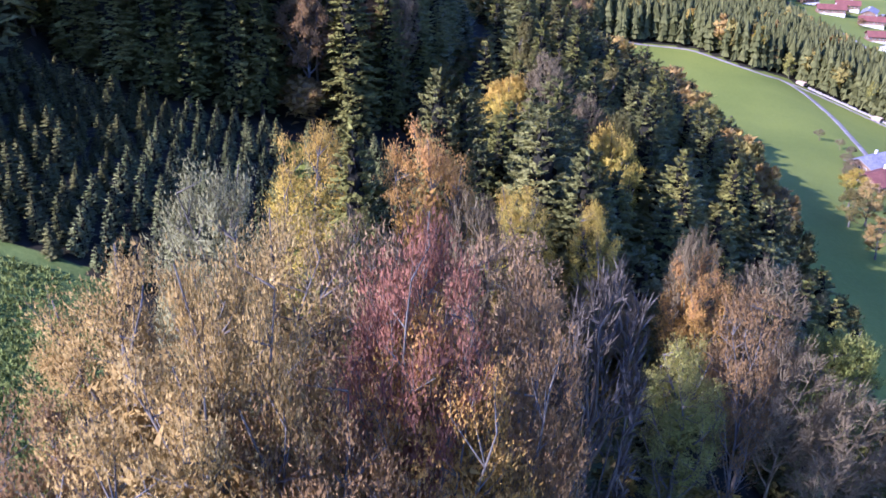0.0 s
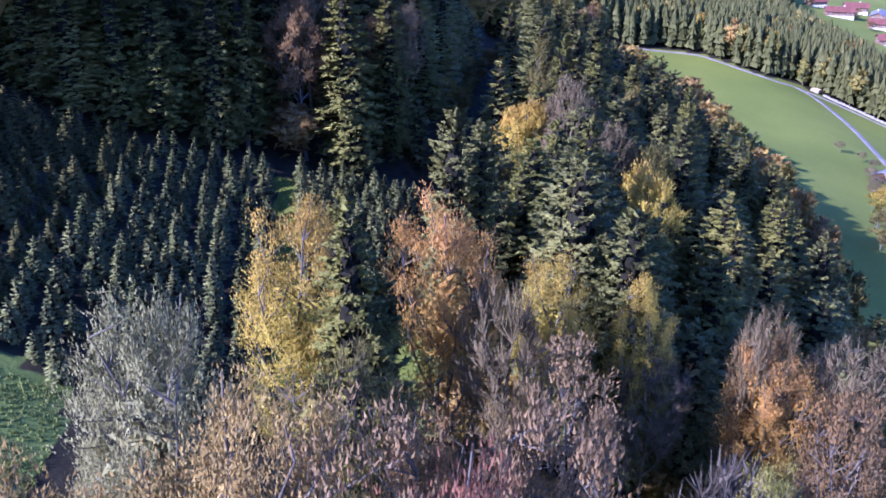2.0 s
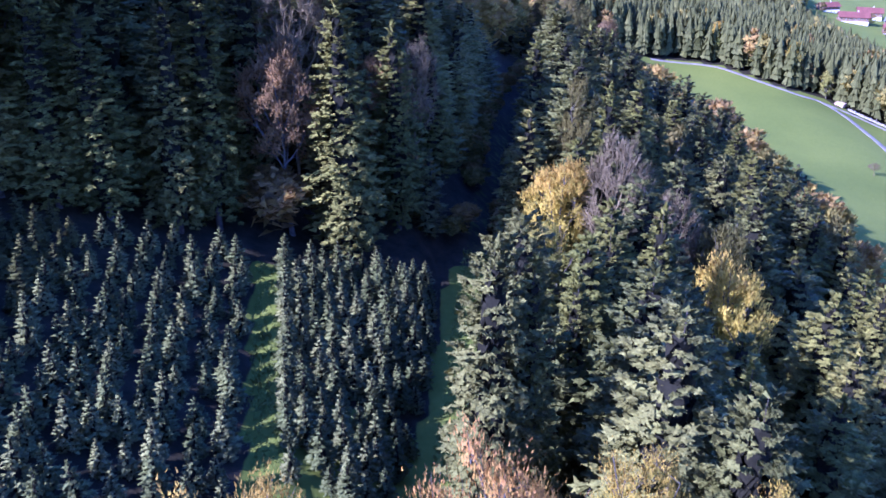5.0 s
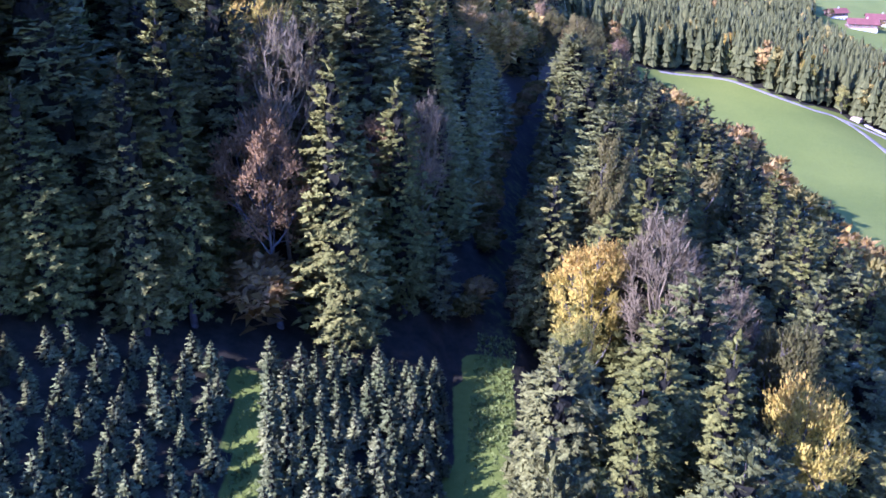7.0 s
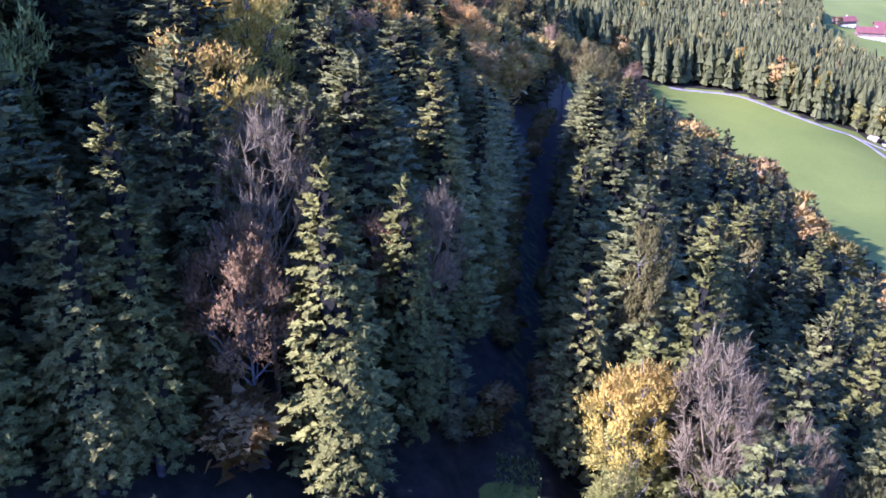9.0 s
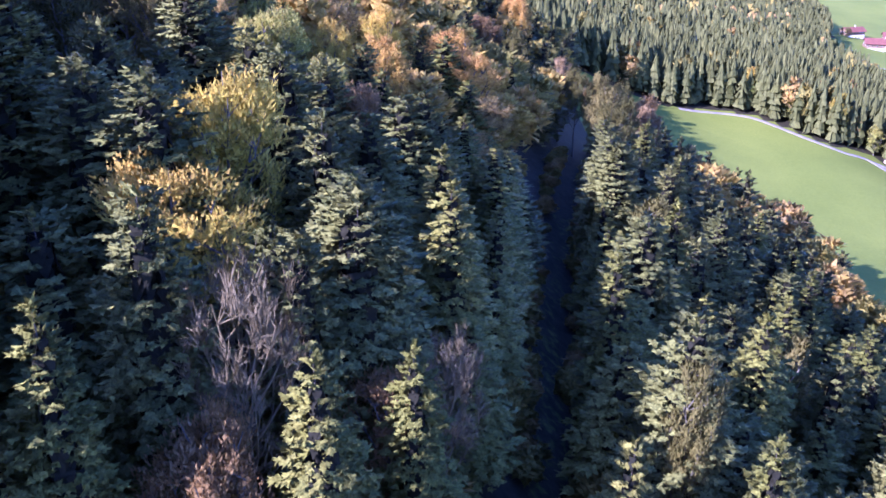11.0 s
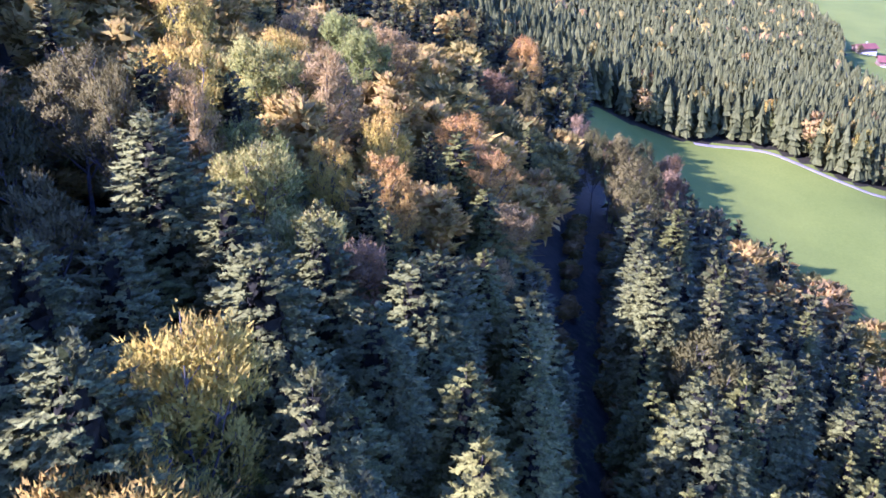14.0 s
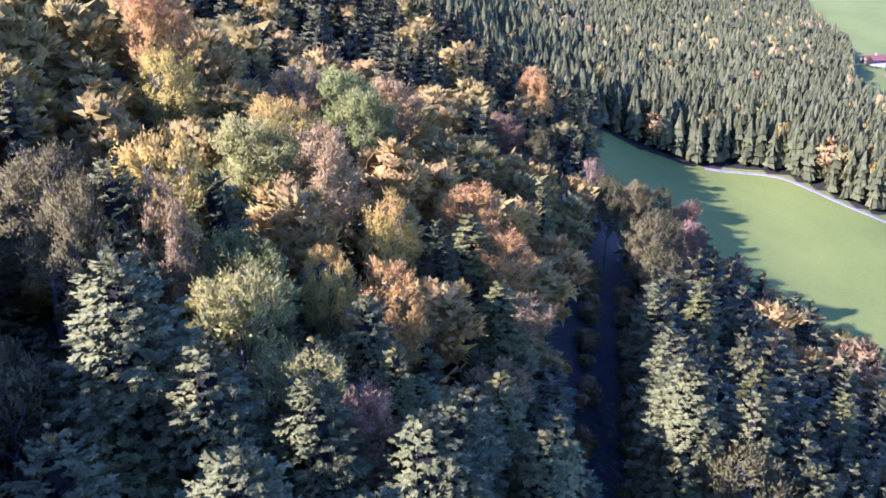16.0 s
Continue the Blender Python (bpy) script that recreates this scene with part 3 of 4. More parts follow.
def leafy(seed, H, R, base, limbs, boughs, twigs, leaves, leaf, upright, lump, name, label, mat=OCHRE, bark=PALE_BARK, wood=1.0, category="deciduous tree", dense=True):
    w, br, c = broadleaf(np.random.default_rng(seed), H, R, base, limbs, boughs, twigs, leaves, leaf, upright, lump, wood, dense)
    return Kind(tree_kind(name, w, bark, c, mat if leaves else bark, label, category, br), float(np.percentile(c[0][:, 2], 99.7)), R)


CLOSE = [
    leafy(41, 26, 5.5, 0.20, 12, 125, 8, 26, 0.112, 0.55, 0.35, "beech", "tall beech in autumn leaf"),
    leafy(42, 26, 5.0, 0.16, 12, 125, 8, 26, 0.112, 0.75, 0.40, "beech", "tall upright beech in autumn leaf"),
]
BIG = [
    leafy(44, 26, 5.5, 0.34, 12, 98, 6, 17, 0.25, 0.55, 0.35, "beech", "tall beech in autumn leaf"),
    leafy(45, 26, 5.0, 0.28, 12, 98, 6, 17, 0.25, 0.75, 0.40, "beech", "tall upright beech in autumn leaf"),
]
THIN = [leafy(43, 26, 5.2, 0.22, 13, 150, 9, 7, 0.19, 0.75, 0.35, "beech", "half-bare beech with thin autumn leaf", dense=False)]
MIDLEAF = [
    leafy(51, 20, 4.6, 0.15, 9, 64, 5, 18, 0.29, 0.6, 0.35, "beech", "rounded beech in autumn leaf"),
    leafy(52, 20, 4.0, 0.12, 9, 60, 5, 18, 0.29, 0.85, 0.40, "maple", "upright maple in autumn leaf"),
]
BARE = [
    leafy(61, 20, 4.5, 0.40, 13, 130, 14, 0, 0.4, 0.6, 0.3, "bare_tree", "leafless tree with pale pinkish-grey twigs", bark=TWIG),
    leafy(62, 20, 4.2, 0.45, 13, 120, 14, 0, 0.4, 0.35, 0.3, "bare_tree", "leafless tree with spreading grey twigs", bark=TWIG),
]
DEAD = leafy(63, 22, 4.6, 0.12, 16, 110, 10, 0, 0.4, 0.3, 0.3, "dead_tree", "dead tree with bleached bare branches", bark=DEADWOOD, wood=1.7)
FIRST = [k.root for k in SPRUCE + SPRUCE_MID + YOUNG + CLOSE + BIG + THIN + MIDLEAF + BARE + [DEAD]]

AMBER_LABEL = {YELLOW: "bright yellow autumn leaf", LIME: "yellow-green autumn leaf", ORANGE: "orange autumn leaf", OCHRE: "ochre-brown autumn leaf", RED: "red autumn leaf",
               RUSSET: "russet-brown autumn leaf", OLIVE: "fading olive leaf", SILVER: "silvery grey-green leaf", PINKISH: "thin pinkish-brown leaf"}


def leaf_label(word, leaf, where):
    return word + " in " + AMBER_LABEL[leaf] + " " + where


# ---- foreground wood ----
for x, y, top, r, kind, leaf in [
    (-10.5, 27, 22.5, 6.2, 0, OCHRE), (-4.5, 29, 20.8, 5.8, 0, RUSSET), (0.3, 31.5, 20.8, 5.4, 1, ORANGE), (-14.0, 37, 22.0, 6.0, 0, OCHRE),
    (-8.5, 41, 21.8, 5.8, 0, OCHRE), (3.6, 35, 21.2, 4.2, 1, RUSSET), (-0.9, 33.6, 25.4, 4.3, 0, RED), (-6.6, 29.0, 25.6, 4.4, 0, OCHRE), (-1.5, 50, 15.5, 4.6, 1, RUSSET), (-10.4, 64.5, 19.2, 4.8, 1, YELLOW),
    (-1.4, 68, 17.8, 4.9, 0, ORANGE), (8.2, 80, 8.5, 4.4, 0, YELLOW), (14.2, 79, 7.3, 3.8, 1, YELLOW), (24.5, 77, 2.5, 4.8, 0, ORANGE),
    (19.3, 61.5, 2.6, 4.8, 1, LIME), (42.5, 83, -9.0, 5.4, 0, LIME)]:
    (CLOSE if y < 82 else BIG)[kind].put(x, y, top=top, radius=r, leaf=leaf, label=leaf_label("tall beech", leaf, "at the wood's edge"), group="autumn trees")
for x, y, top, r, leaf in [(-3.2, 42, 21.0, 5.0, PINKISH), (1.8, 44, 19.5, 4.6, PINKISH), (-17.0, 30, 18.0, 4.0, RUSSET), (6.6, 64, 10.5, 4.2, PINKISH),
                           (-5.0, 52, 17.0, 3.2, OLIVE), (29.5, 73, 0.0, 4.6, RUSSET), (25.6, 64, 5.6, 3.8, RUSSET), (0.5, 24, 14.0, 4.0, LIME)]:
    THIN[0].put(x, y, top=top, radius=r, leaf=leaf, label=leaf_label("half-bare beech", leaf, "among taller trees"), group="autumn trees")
CLOSE[0].put(-13.3, 48.5, top=22.8, radius=4.4, leaf=SILVER, label="silvery grey poplar beside the planted spruces", group="autumn trees")
CLOSE[1].put(-16.6, 50, top=17.0, radius=2.8, leaf=SILVER, label="small silvery grey poplar beside the planted spruces", group="autumn trees")
for x, y, top, r, kind in [(3.3, 64.5, 14.0, 3.4, 0), (32.5, 79, 0.2, 4.5, 1), (29.0, 65, 0.5, 4.4, 1), (15.0, 77, 1.5, 3.2, 0), (23.5, 78, 5.2, 2.8, 0), (33, 62, -3, 4.6, 1)]:
    BARE[kind].put(x, y, top=top, radius=r, group="bare trees")
DEAD.put(7.0, 41, top=19.2, radius=3.8, group="bare trees")
for x, y, top, r, kind in [(-5.6, 62, 21.8, 3.0, 0), (-0.7, 87.3, 18.0, 2.2, 3), (1.4, 90, 16.0, 2.2, 1), (10.0, 86, 14.3, 4.2, 2), (11.0, 94.5, 12.2, 4.0, 2), (18.0, 92, 6.5, 3.6, 0), (14.3, 83.1, 11.5, 3.4, 2), (30, 103, 1.6, 3.4, 0)]:
    SPRUCE[kind].put(x, y, top=top, radius=r, group="conifers of the near wood")

# ---- right-hand wood, facing the planted stand ----
for x, y, top, r, kind in [(7.2, 101, 9.0, 2.7, 0), (8.5, 108, 9.0, 3.6, 1), (17.3, 122, 8.2, 4.2, 2), (12.5, 117, 7.5, 3.6, 1), (31, 113, 0.6, 3.7, 1), (35.5, 148, 1.2, 3.8, 0),
                           (13.3, 154, 12.5, 4.3, 2), (16.3, 183.5, 8.8, 4.4, 2), (19.3, 220, 6.4, 4.2, 2), (12.5, 140, 6.0, 3.8, 1), (22, 135, 5.5, 4.0, 2), (45, 205, -9.4, 3.5, 0)]:
    SPRUCE[kind].put(x, y, top=top, radius=r, group="conifers of the strip wood")
for x, y, top, r, kind in [(4.1, 107.6, 10.4, 2.8, 3), (15.8, 102.7, 7.0, 3.4, 2), (11.6, 112, 7.4, 3.0, 0), (14.3, 107.8, 11.0, 3.2, 0), (44.3, 127.4, -5.3, 3.2, 0), (30.5, 132.5, 2.8, 3.6, 2), (42.5, 168, -5.0, 3.4, 0),
                           (47.2, 187.5, -7.1, 3.4, 0), (16.1, 137.5, 13.0, 3.4, 0), (24.0, 168.2, 5.5, 3.4, 1), (35.7, 187.5, -3.3, 3.3, 1), (28.6, 197.7, 3.4, 3.6, 2), (10.6, 167, 11.9, 3.5, 0),
                           (19.6, 187, 9.7, 3.2, 0), (55, 234, -18.8, 3.2, 0), (53.2, 248.7, -18.6, 3.2, 1)]:
    SPRUCE[kind].put(x, y, top=top, radius=r, group="conifers of the strip wood")
for x, y, top, r, kind in [(20.5, 230.7, 3.3, 3.6, 2), (18.8, 217.5, 5.5, 3.6, 3), (31, 230.6, -0.4, 3.4, 0), (27.6, 217.6, 2.0, 3.6, 2), (23.5, 250, -1.0, 3.6, 2), (33, 262, -5.5, 3.5, 1)]:
    SPRUCE[kind].put(x, y, top=top, radius=r, group="conifers of the strip wood")
for x, y, top, r, kind, leaf in [(10.2, 135.6, 4.8, 4.2, 0, YELLOW), (23.2, 113, 3.3, 3.9, 0, YELLOW), (25.5, 125, 2.5, 3.8, 0, OLIVE), (13.5, 153, 9.5, 3.4, 1, OLIVE), (6.8, 128, 0.5, 2.6, 1, LIME), (30.8, 289.5, -5.6, 5.2, 0, OLIVE), (27.3, 316, -8.3, 4.4, 0, OLIVE), (37, 300, -10, 5.0, 0, OLIVE), (29, 272, -4.5, 4.6, 0, OLIVE), (33, 325, -13, 4.0, 1, RUSSET), (44, 310, -16, 4.6, 0, PINKISH), (33, 318, -9.5, 4.4, 0, OLIVE), (39, 322, -13, 4.4, 1, OLIVE), (47, 326, -18, 4.6, 0, RUSSET), (24.5, 327, -7.5, 4.0, 1, PINKISH)]:
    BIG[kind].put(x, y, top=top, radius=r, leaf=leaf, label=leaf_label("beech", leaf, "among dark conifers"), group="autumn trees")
BARE[1].put(15.6, 131.5, top=8.7, radius=4.2, group="bare trees")
BARE[1].put(21, 128, top=3.5, radius=3.4, group="bare trees")

# ---- hillside wood ----
for x, y, top, r, kind in [(-13.6, 131.5, 23.5, 3.6, 0), (-26.4, 128, 28.2, 2.8, 1), (-8.4, 140, 19.3, 2.6, 1), (-13.6, 147, 25.9, 4.0, 3), (-24.6, 139, 30.2, 3.6, 2), (-6.5, 161.5, 21.9, 3.7, 1),
                           (-12.0, 150, 25.9, 3.9, 3), (-28.1, 154, 32.6, 3.9, 3), (-16.6, 159.4, 28.3, 3.3, 2), (-34.2, 155.5, 32.7, 3.9, 3), (-10.2, 186, 21.9, 4.4, 2),
                           (-14.5, 177, 22.7, 3.7, 2), (-7.0, 170, 22.1, 3.6, 0), (-21.3, 171, 30.7, 3.7, 3), (-33.1, 171.5, 30.6, 3.8, 2), (-34.7, 164.6, 34.2, 3.0, 3), (-16.1, 142.2, 25.2, 2.8, 3)]:
    SPRUCE[kind].put(x, y, top=top, radius=r, group="conifers of the hillside wood")
for x, y, top, r, kind in [(-33.5, 188, 34.6, 4.0, 3), (-37.4, 201, 36.9, 4.0, 2), (-20.3, 193.5, 25.0, 3.4, 0), (-4.3, 205, 14.1, 3.4, 0), (-2.7, 225, 13.0, 3.4, 1), (28.9, 387, -11.2, 4.0, 0), (15.8, 394, -6.5, 4.2, 1), (-6.4, 238, 17.2, 3.6, 1)]:
    SPRUCE[kind].put(x, y, top=top, radius=r, group="conifers of the hillside wood")
for x, y, top, r, kind in [(-18.6, 184.9, 25.5, 2.8, 3), (-26, 185.1, 29.4, 3.7, 2), (-14.2, 196.3, 22.1, 3.0, 0), (-17.3, 202, 23.6, 2.6, 3), (-26, 205.6, 28.9, 2.3, 1), (-31.3, 211.4, 32.2, 2.8, 3),
                           (-9.9, 226.8, 20.4, 2.4, 2), (7.3, 278.4, 4.9, 3.2, 0), (-4.7, 355.7, 10.6, 3.4, 0), (2.8, 394, 5.9, 3.6, 2), (-18.7, 144.5, 24.7, 2.8, 2), (-9.0, 188, 21.7, 3.2, 2), (-39, 120, 25, 3.2, 0), (-43.5, 118.5, 25.5, 3.4, 1), (-48, 119.5, 27.5, 3.4, 0), (-34.9, 121.3, 24, 2.8, 1), (-29.5, 124.8, 25, 3.0, 0)]:
    SPRUCE[kind].put(x, y, top=top, radius=r, group="conifers of the hillside wood")
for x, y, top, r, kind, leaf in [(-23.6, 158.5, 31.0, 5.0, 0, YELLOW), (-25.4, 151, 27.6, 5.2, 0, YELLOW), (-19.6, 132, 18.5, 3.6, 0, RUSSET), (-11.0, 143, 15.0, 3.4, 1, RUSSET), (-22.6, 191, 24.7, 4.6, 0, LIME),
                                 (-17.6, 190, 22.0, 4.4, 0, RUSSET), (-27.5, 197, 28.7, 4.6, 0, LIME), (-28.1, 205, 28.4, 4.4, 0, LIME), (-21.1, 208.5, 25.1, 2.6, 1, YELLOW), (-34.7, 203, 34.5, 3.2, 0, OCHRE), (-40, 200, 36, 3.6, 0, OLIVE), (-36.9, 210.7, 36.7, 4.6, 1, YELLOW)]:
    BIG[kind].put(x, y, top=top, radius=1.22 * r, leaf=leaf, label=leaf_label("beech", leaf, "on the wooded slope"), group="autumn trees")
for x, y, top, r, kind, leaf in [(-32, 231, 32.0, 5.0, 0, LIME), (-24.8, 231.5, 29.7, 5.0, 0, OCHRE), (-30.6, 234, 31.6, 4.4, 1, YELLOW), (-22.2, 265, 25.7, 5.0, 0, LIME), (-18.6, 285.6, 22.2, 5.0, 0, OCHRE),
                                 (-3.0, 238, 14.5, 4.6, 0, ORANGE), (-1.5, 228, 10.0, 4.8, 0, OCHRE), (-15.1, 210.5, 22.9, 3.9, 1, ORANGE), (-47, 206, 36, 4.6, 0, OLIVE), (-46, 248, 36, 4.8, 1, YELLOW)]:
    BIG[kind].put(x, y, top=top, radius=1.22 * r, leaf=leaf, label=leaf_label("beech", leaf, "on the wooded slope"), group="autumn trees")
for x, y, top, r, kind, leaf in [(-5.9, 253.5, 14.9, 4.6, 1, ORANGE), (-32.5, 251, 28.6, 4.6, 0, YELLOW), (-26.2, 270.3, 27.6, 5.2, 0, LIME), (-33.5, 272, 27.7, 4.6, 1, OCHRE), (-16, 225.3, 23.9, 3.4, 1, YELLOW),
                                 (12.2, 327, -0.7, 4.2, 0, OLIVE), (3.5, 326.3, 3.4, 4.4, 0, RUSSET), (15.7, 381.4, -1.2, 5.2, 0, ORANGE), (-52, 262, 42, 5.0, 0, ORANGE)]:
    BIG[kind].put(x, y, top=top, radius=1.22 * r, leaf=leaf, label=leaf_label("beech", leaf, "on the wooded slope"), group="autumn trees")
for x, y, h, r, leaf in [(136, 501, 19, 5.2, YELLOW), (161, 464, 21, 5.6, YELLOW), (128, 503, 15, 4.6, LIME), (141, 497, 13, 4.2, OCHRE), (150, 478, 14, 4.4, LIME), (171, 467, 14, 4.2, OCHRE), (178, 458, 13, 4.2, LIME)]:
    MIDLEAF[0].put(x, y, height=h, radius=r, leaf=leaf, label=leaf_label("rounded beech", leaf, "at the far meadow's edge"), group="autumn trees")
BARE[0].put(-19.8, 139, top=25.6, radius=4.4, group="bare trees")
BARE[1].put(-6.5, 146, top=16.0, radius=3.0, group="bare trees")

# ---- filling up the woods ----
FILL = random.Random(21)
CELLS = {}
GROWN = np.array([p for p in PLANTED if p[1] < 420 and p[0] < 90])


def canopy(x, y):
    """How tall the wood grows about a place, from the trees that stand there."""
    side = (GROWN[:, 0] > lane_x(GROWN[:, 1])) == (x > lane_x(y))
    w = side / ((GROWN[:, 0] - x) ** 2 + (GROWN[:, 1] - y) ** 2 + 20) ** 1.5
    return float((w * GROWN[:, 3]).sum() / w.sum())


def remember(x, y, r):
    CELLS.setdefault((int(x // 8), int(y // 8)), []).append((x, y, r))


for x, y, r, _ in PLANTED + [(-20.5, 124, 4.0, 9), (-20.0, 134, 4.5, 9)]:
    remember(x, y, r)


def is_free(x, y, r, crowd):
    i, j = int(x // 8), int(y // 8)
    for a in (i - 1, i, i + 1):
        for b in (j - 1, j, j + 1):
            for px, py, pr in CELLS.get((a, b), ()):
                if (px - x) ** 2 + (py - y) ** 2 < (crowd * (pr + r)) ** 2:
                    return False
    return True


def in_strip(x, y):
    return lane_x(y) + lane_half(y) + 1.5 < x < strip_edge(y) and 70 < y < 336


def in_hill(x, y):
    return x < lane_x(y) - lane_half(y) - 1.0 and stand_back(x) + 9 < y < 430


def wood_stuff(name, trees, conifers, label):
    """Woods too many to count: one mesh of small crowns, each tinted as a tree."""
    V, Q, NN, MM, tint, n = [], [], [], [], [], 0
    shapes = {}
    for x, y, h, r, detail, tone in trees:
        key = (detail, int(FILL.random() * 4))
        if key not in shapes:
            rng = np.random.default_rng(900 + key[1] * 7 + detail)
            if conifers and detail in (0, 3):
                shapes[key] = spire(rng, [6, 0, 0, 4][detail], [8, 0, 0, 6][detail])
            elif conifers:
                young = name.startswith("young")
                shapes[key] = conifer_crown(rng, 1.0, 0.15, [0, 75, 140][detail], [0, 3, 4][detail], [0, 3, 4][detail], 0.05, 0.0 if young else [0.36, 0.42, 0.5, 0.56][key[1]], 0.92 if young else 0.66, 0.1 if young else 0.45)
            elif detail in (0, 3):
                shapes[key] = dome(rng, 4, 8)
            else:
                shapes[key] = leaf_crown(rng, [0, 26, 36, 0, 16][detail], [0, 46, 76, 0, 24][detail])
        v, q, nn, mm = shapes[key]
        a = FILL.random() * 6.283
        kr = r / (0.15 if conifers else 0.2)
        ca, sa = math.cos(a) * kr, math.sin(a) * kr
        z = float(ground_z(x, y)) - 0.3
        w = np.column_stack([v[:, 0] * ca - v[:, 1] * sa + x, v[:, 0] * sa + v[:, 1] * ca + y, v[:, 2] * h + z])
        V.append(w)
        Q.append(q + n)
        NN.append(np.column_stack([nn[:, 0] * math.cos(a) - nn[:, 1] * math.sin(a), nn[:, 0] * math.sin(a) + nn[:, 1] * math.cos(a), nn[:, 2]]))
        MM.append(mm)
        tint.append(np.full(len(v), tone, np.float32))
        n += len(v)
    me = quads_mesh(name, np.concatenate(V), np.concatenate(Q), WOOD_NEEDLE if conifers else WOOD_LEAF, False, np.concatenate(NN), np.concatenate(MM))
    me.attributes.new("tint", "FLOAT", "POINT").data.foreach_set("value", np.concatenate(tint))
    tagged(new(name, me), label, "woodland", kind="stuff")


con_stuff, leaf_stuff = [], []
room = {"con": 140, "leaf": 70}


def leaf_share(x, y):
    if in_strip(x, y):
        return 0.14 + 0.7 * (x > strip_edge(y) - 14)
    if x < lane_x(y) and y > 172:
        return float(np.interp(y, [168, 186, 300, 345], [0.25, 0.95, 0.93, 0.3]))
    return 0.18


def fill(x0, x1, y0, y1, tries, inside, near_limit, h0, h1, crowd=0.88):
    for _ in range(tries):
        x, y = FILL.uniform(x0, x1), FILL.uniform(y0, y1)
        if not inside(x, y):
            continue
        leaf = FILL.random() < leaf_share(x, y)
        h = FILL.uniform(h0, h1) if h0 > 1 else FILL.uniform(h0, h1) * canopy(x, y) * (0.95 if leaf else 1.0)
        r = FILL.uniform(4.6, 6.4) if leaf else FILL.uniform(2.7, 3.9)
        edge = in_strip(x, y) and x > strip_edge(y) - 9
        if edge:
            h, r = h * 0.84, r * 0.85
        clear = lane_x(y) + lane_half(y) + (max(0.8 * r, 9 if y < 142 else 0) if y > 103 else 0.8 * r)
        if in_strip(x, y) and x < clear:
            continue
        if lane_x(y) - lane_half(y) - (0.8 if leaf else 0.95) * r < x <= lane_x(y):
            continue
        if not is_free(x, y, r, crowd):
            continue
        remember(x, y, r)
        kind = "leaf" if leaf else "con"
        if y < near_limit and room[kind] > 0:
            room[kind] -= 1
            if leaf:
                tone = FILL.choice([OLIVE, OLIVE, RUSSET, OCHRE, PINKISH] if in_strip(x, y) else [LIME, LIME, OCHRE, YELLOW, ORANGE, OLIVE, OLIVE])
                kd = FILL.choice(MIDLEAF)
                kd.put(x, y, height=h, radius=r, leaf=tone, label=leaf_label("beech" if kd is MIDLEAF[0] else "maple", tone, "in a mixed wood"), group="autumn trees")
            else:
                FILL.choice(SPRUCE_MID).put(x, y, height=h, radius=r, group="conifers of the strip wood" if in_strip(x, y) else "conifers of the hillside wood")
        elif leaf:
            leaf_stuff.append((x, y, h, r, 2 if y < 260 and x > -60 else 1, 0.75 * FILL.random() if not in_strip(x, y) else FILL.choice([0.05, 0.7, 0.85, 1.0])))
        else:
            con_stuff.append((x, y, h, r * 1.30, 2 if y < 200 and x > -42 else 1, FILL.random()))


fill(4, 62, 78, 215, 5500, in_strip, 215, 0.66, 0.92)
fill(-62, -36, 118, 165, 2200, in_hill, 215, 26, 31)
fill(-62, 10, 122, 215, 6000, in_hill, 215, 0.60, 0.86)
fill(6, 95, 150, 345, 11000, in_strip, 0, 0.78, 0.98)
fill(-130, 60, 150, 430, 16000, in_hill, 0, 0.78, 0.98)


def undergrowth(x0, x1, y0, y1, tries, inside, low=1.0):
    for _ in range(tries):
        x, y = FILL.uniform(x0, x1), FILL.uniform(y0, y1)
        if inside(x, y) and is_free(x, y, 1.4, 0.70):
            remember(x, y, 1.4)
            if FILL.random() < 0.45:
                leaf_stuff.append((x, y, low * FILL.uniform(5, 9), FILL.uniform(2.0, 3.0), 1, FILL.random()))
            else:
                con_stuff.append((x, y, low * FILL.uniform(6, 12), FILL.uniform(2.2, 3.2), 1, FILL.random()))


undergrowth(-14, 46, 22, 92, 900, lambda x, y: x > -12 - (y - 40) * 0.05 and x < strip_edge(y) - 3 and not (y > 70 and x < -1), 0.75)
leaf_stuff.append((-20.6, 130, 8.5, 3.4, 2, 0.95))
undergrowth(4, 75, 80, 300, 1100, in_strip)
undergrowth(-64, 5, 125, 260, 900, in_hill)
# tall wood on the upper slope beyond the view, which shades the hillside, and lower growth beside the stand
fill(-110, -49, 96, 160, 3600, lambda x, y: 0.84 * y - 0.54 * x > 121.5 and x < -49, 0, 31, 36, 0.45)
fill(-80, -52, 74, 118, 900, lambda x, y: 0.84 * y - 0.54 * x < 119, 0, 5, 8, 0.7)


# low bushes along both sides of the lane
for step in range(110):
    y = 144 + step * 1.5 + FILL.uniform(-0.7, 0.7)
    x = float(lane_x(y)) + FILL.choice([-1, 1]) * (float(lane_half(y)) - FILL.uniform(-0.6, 1.2))
    leaf_stuff.append((x, y, FILL.uniform(1.6, 4.2), FILL.uniform(1.0, 2.0), 1, FILL.choice([0.0, 0.1, 0.9, 1.0])))

# low brown and pinkish scrub where the strip wood meets the meadow
for step in range(96):
    y = 92 + step * 2.45 + FILL.uniform(-1, 1)
    leaf_stuff.append((float(strip_edge(y)) - FILL.uniform(-1.0, 6.0), y, FILL.uniform(4.5, 9.5), FILL.uniform(2.0, 3.6), 1, FILL.choice([0.0, 0.0, 0.05, 1.0])))


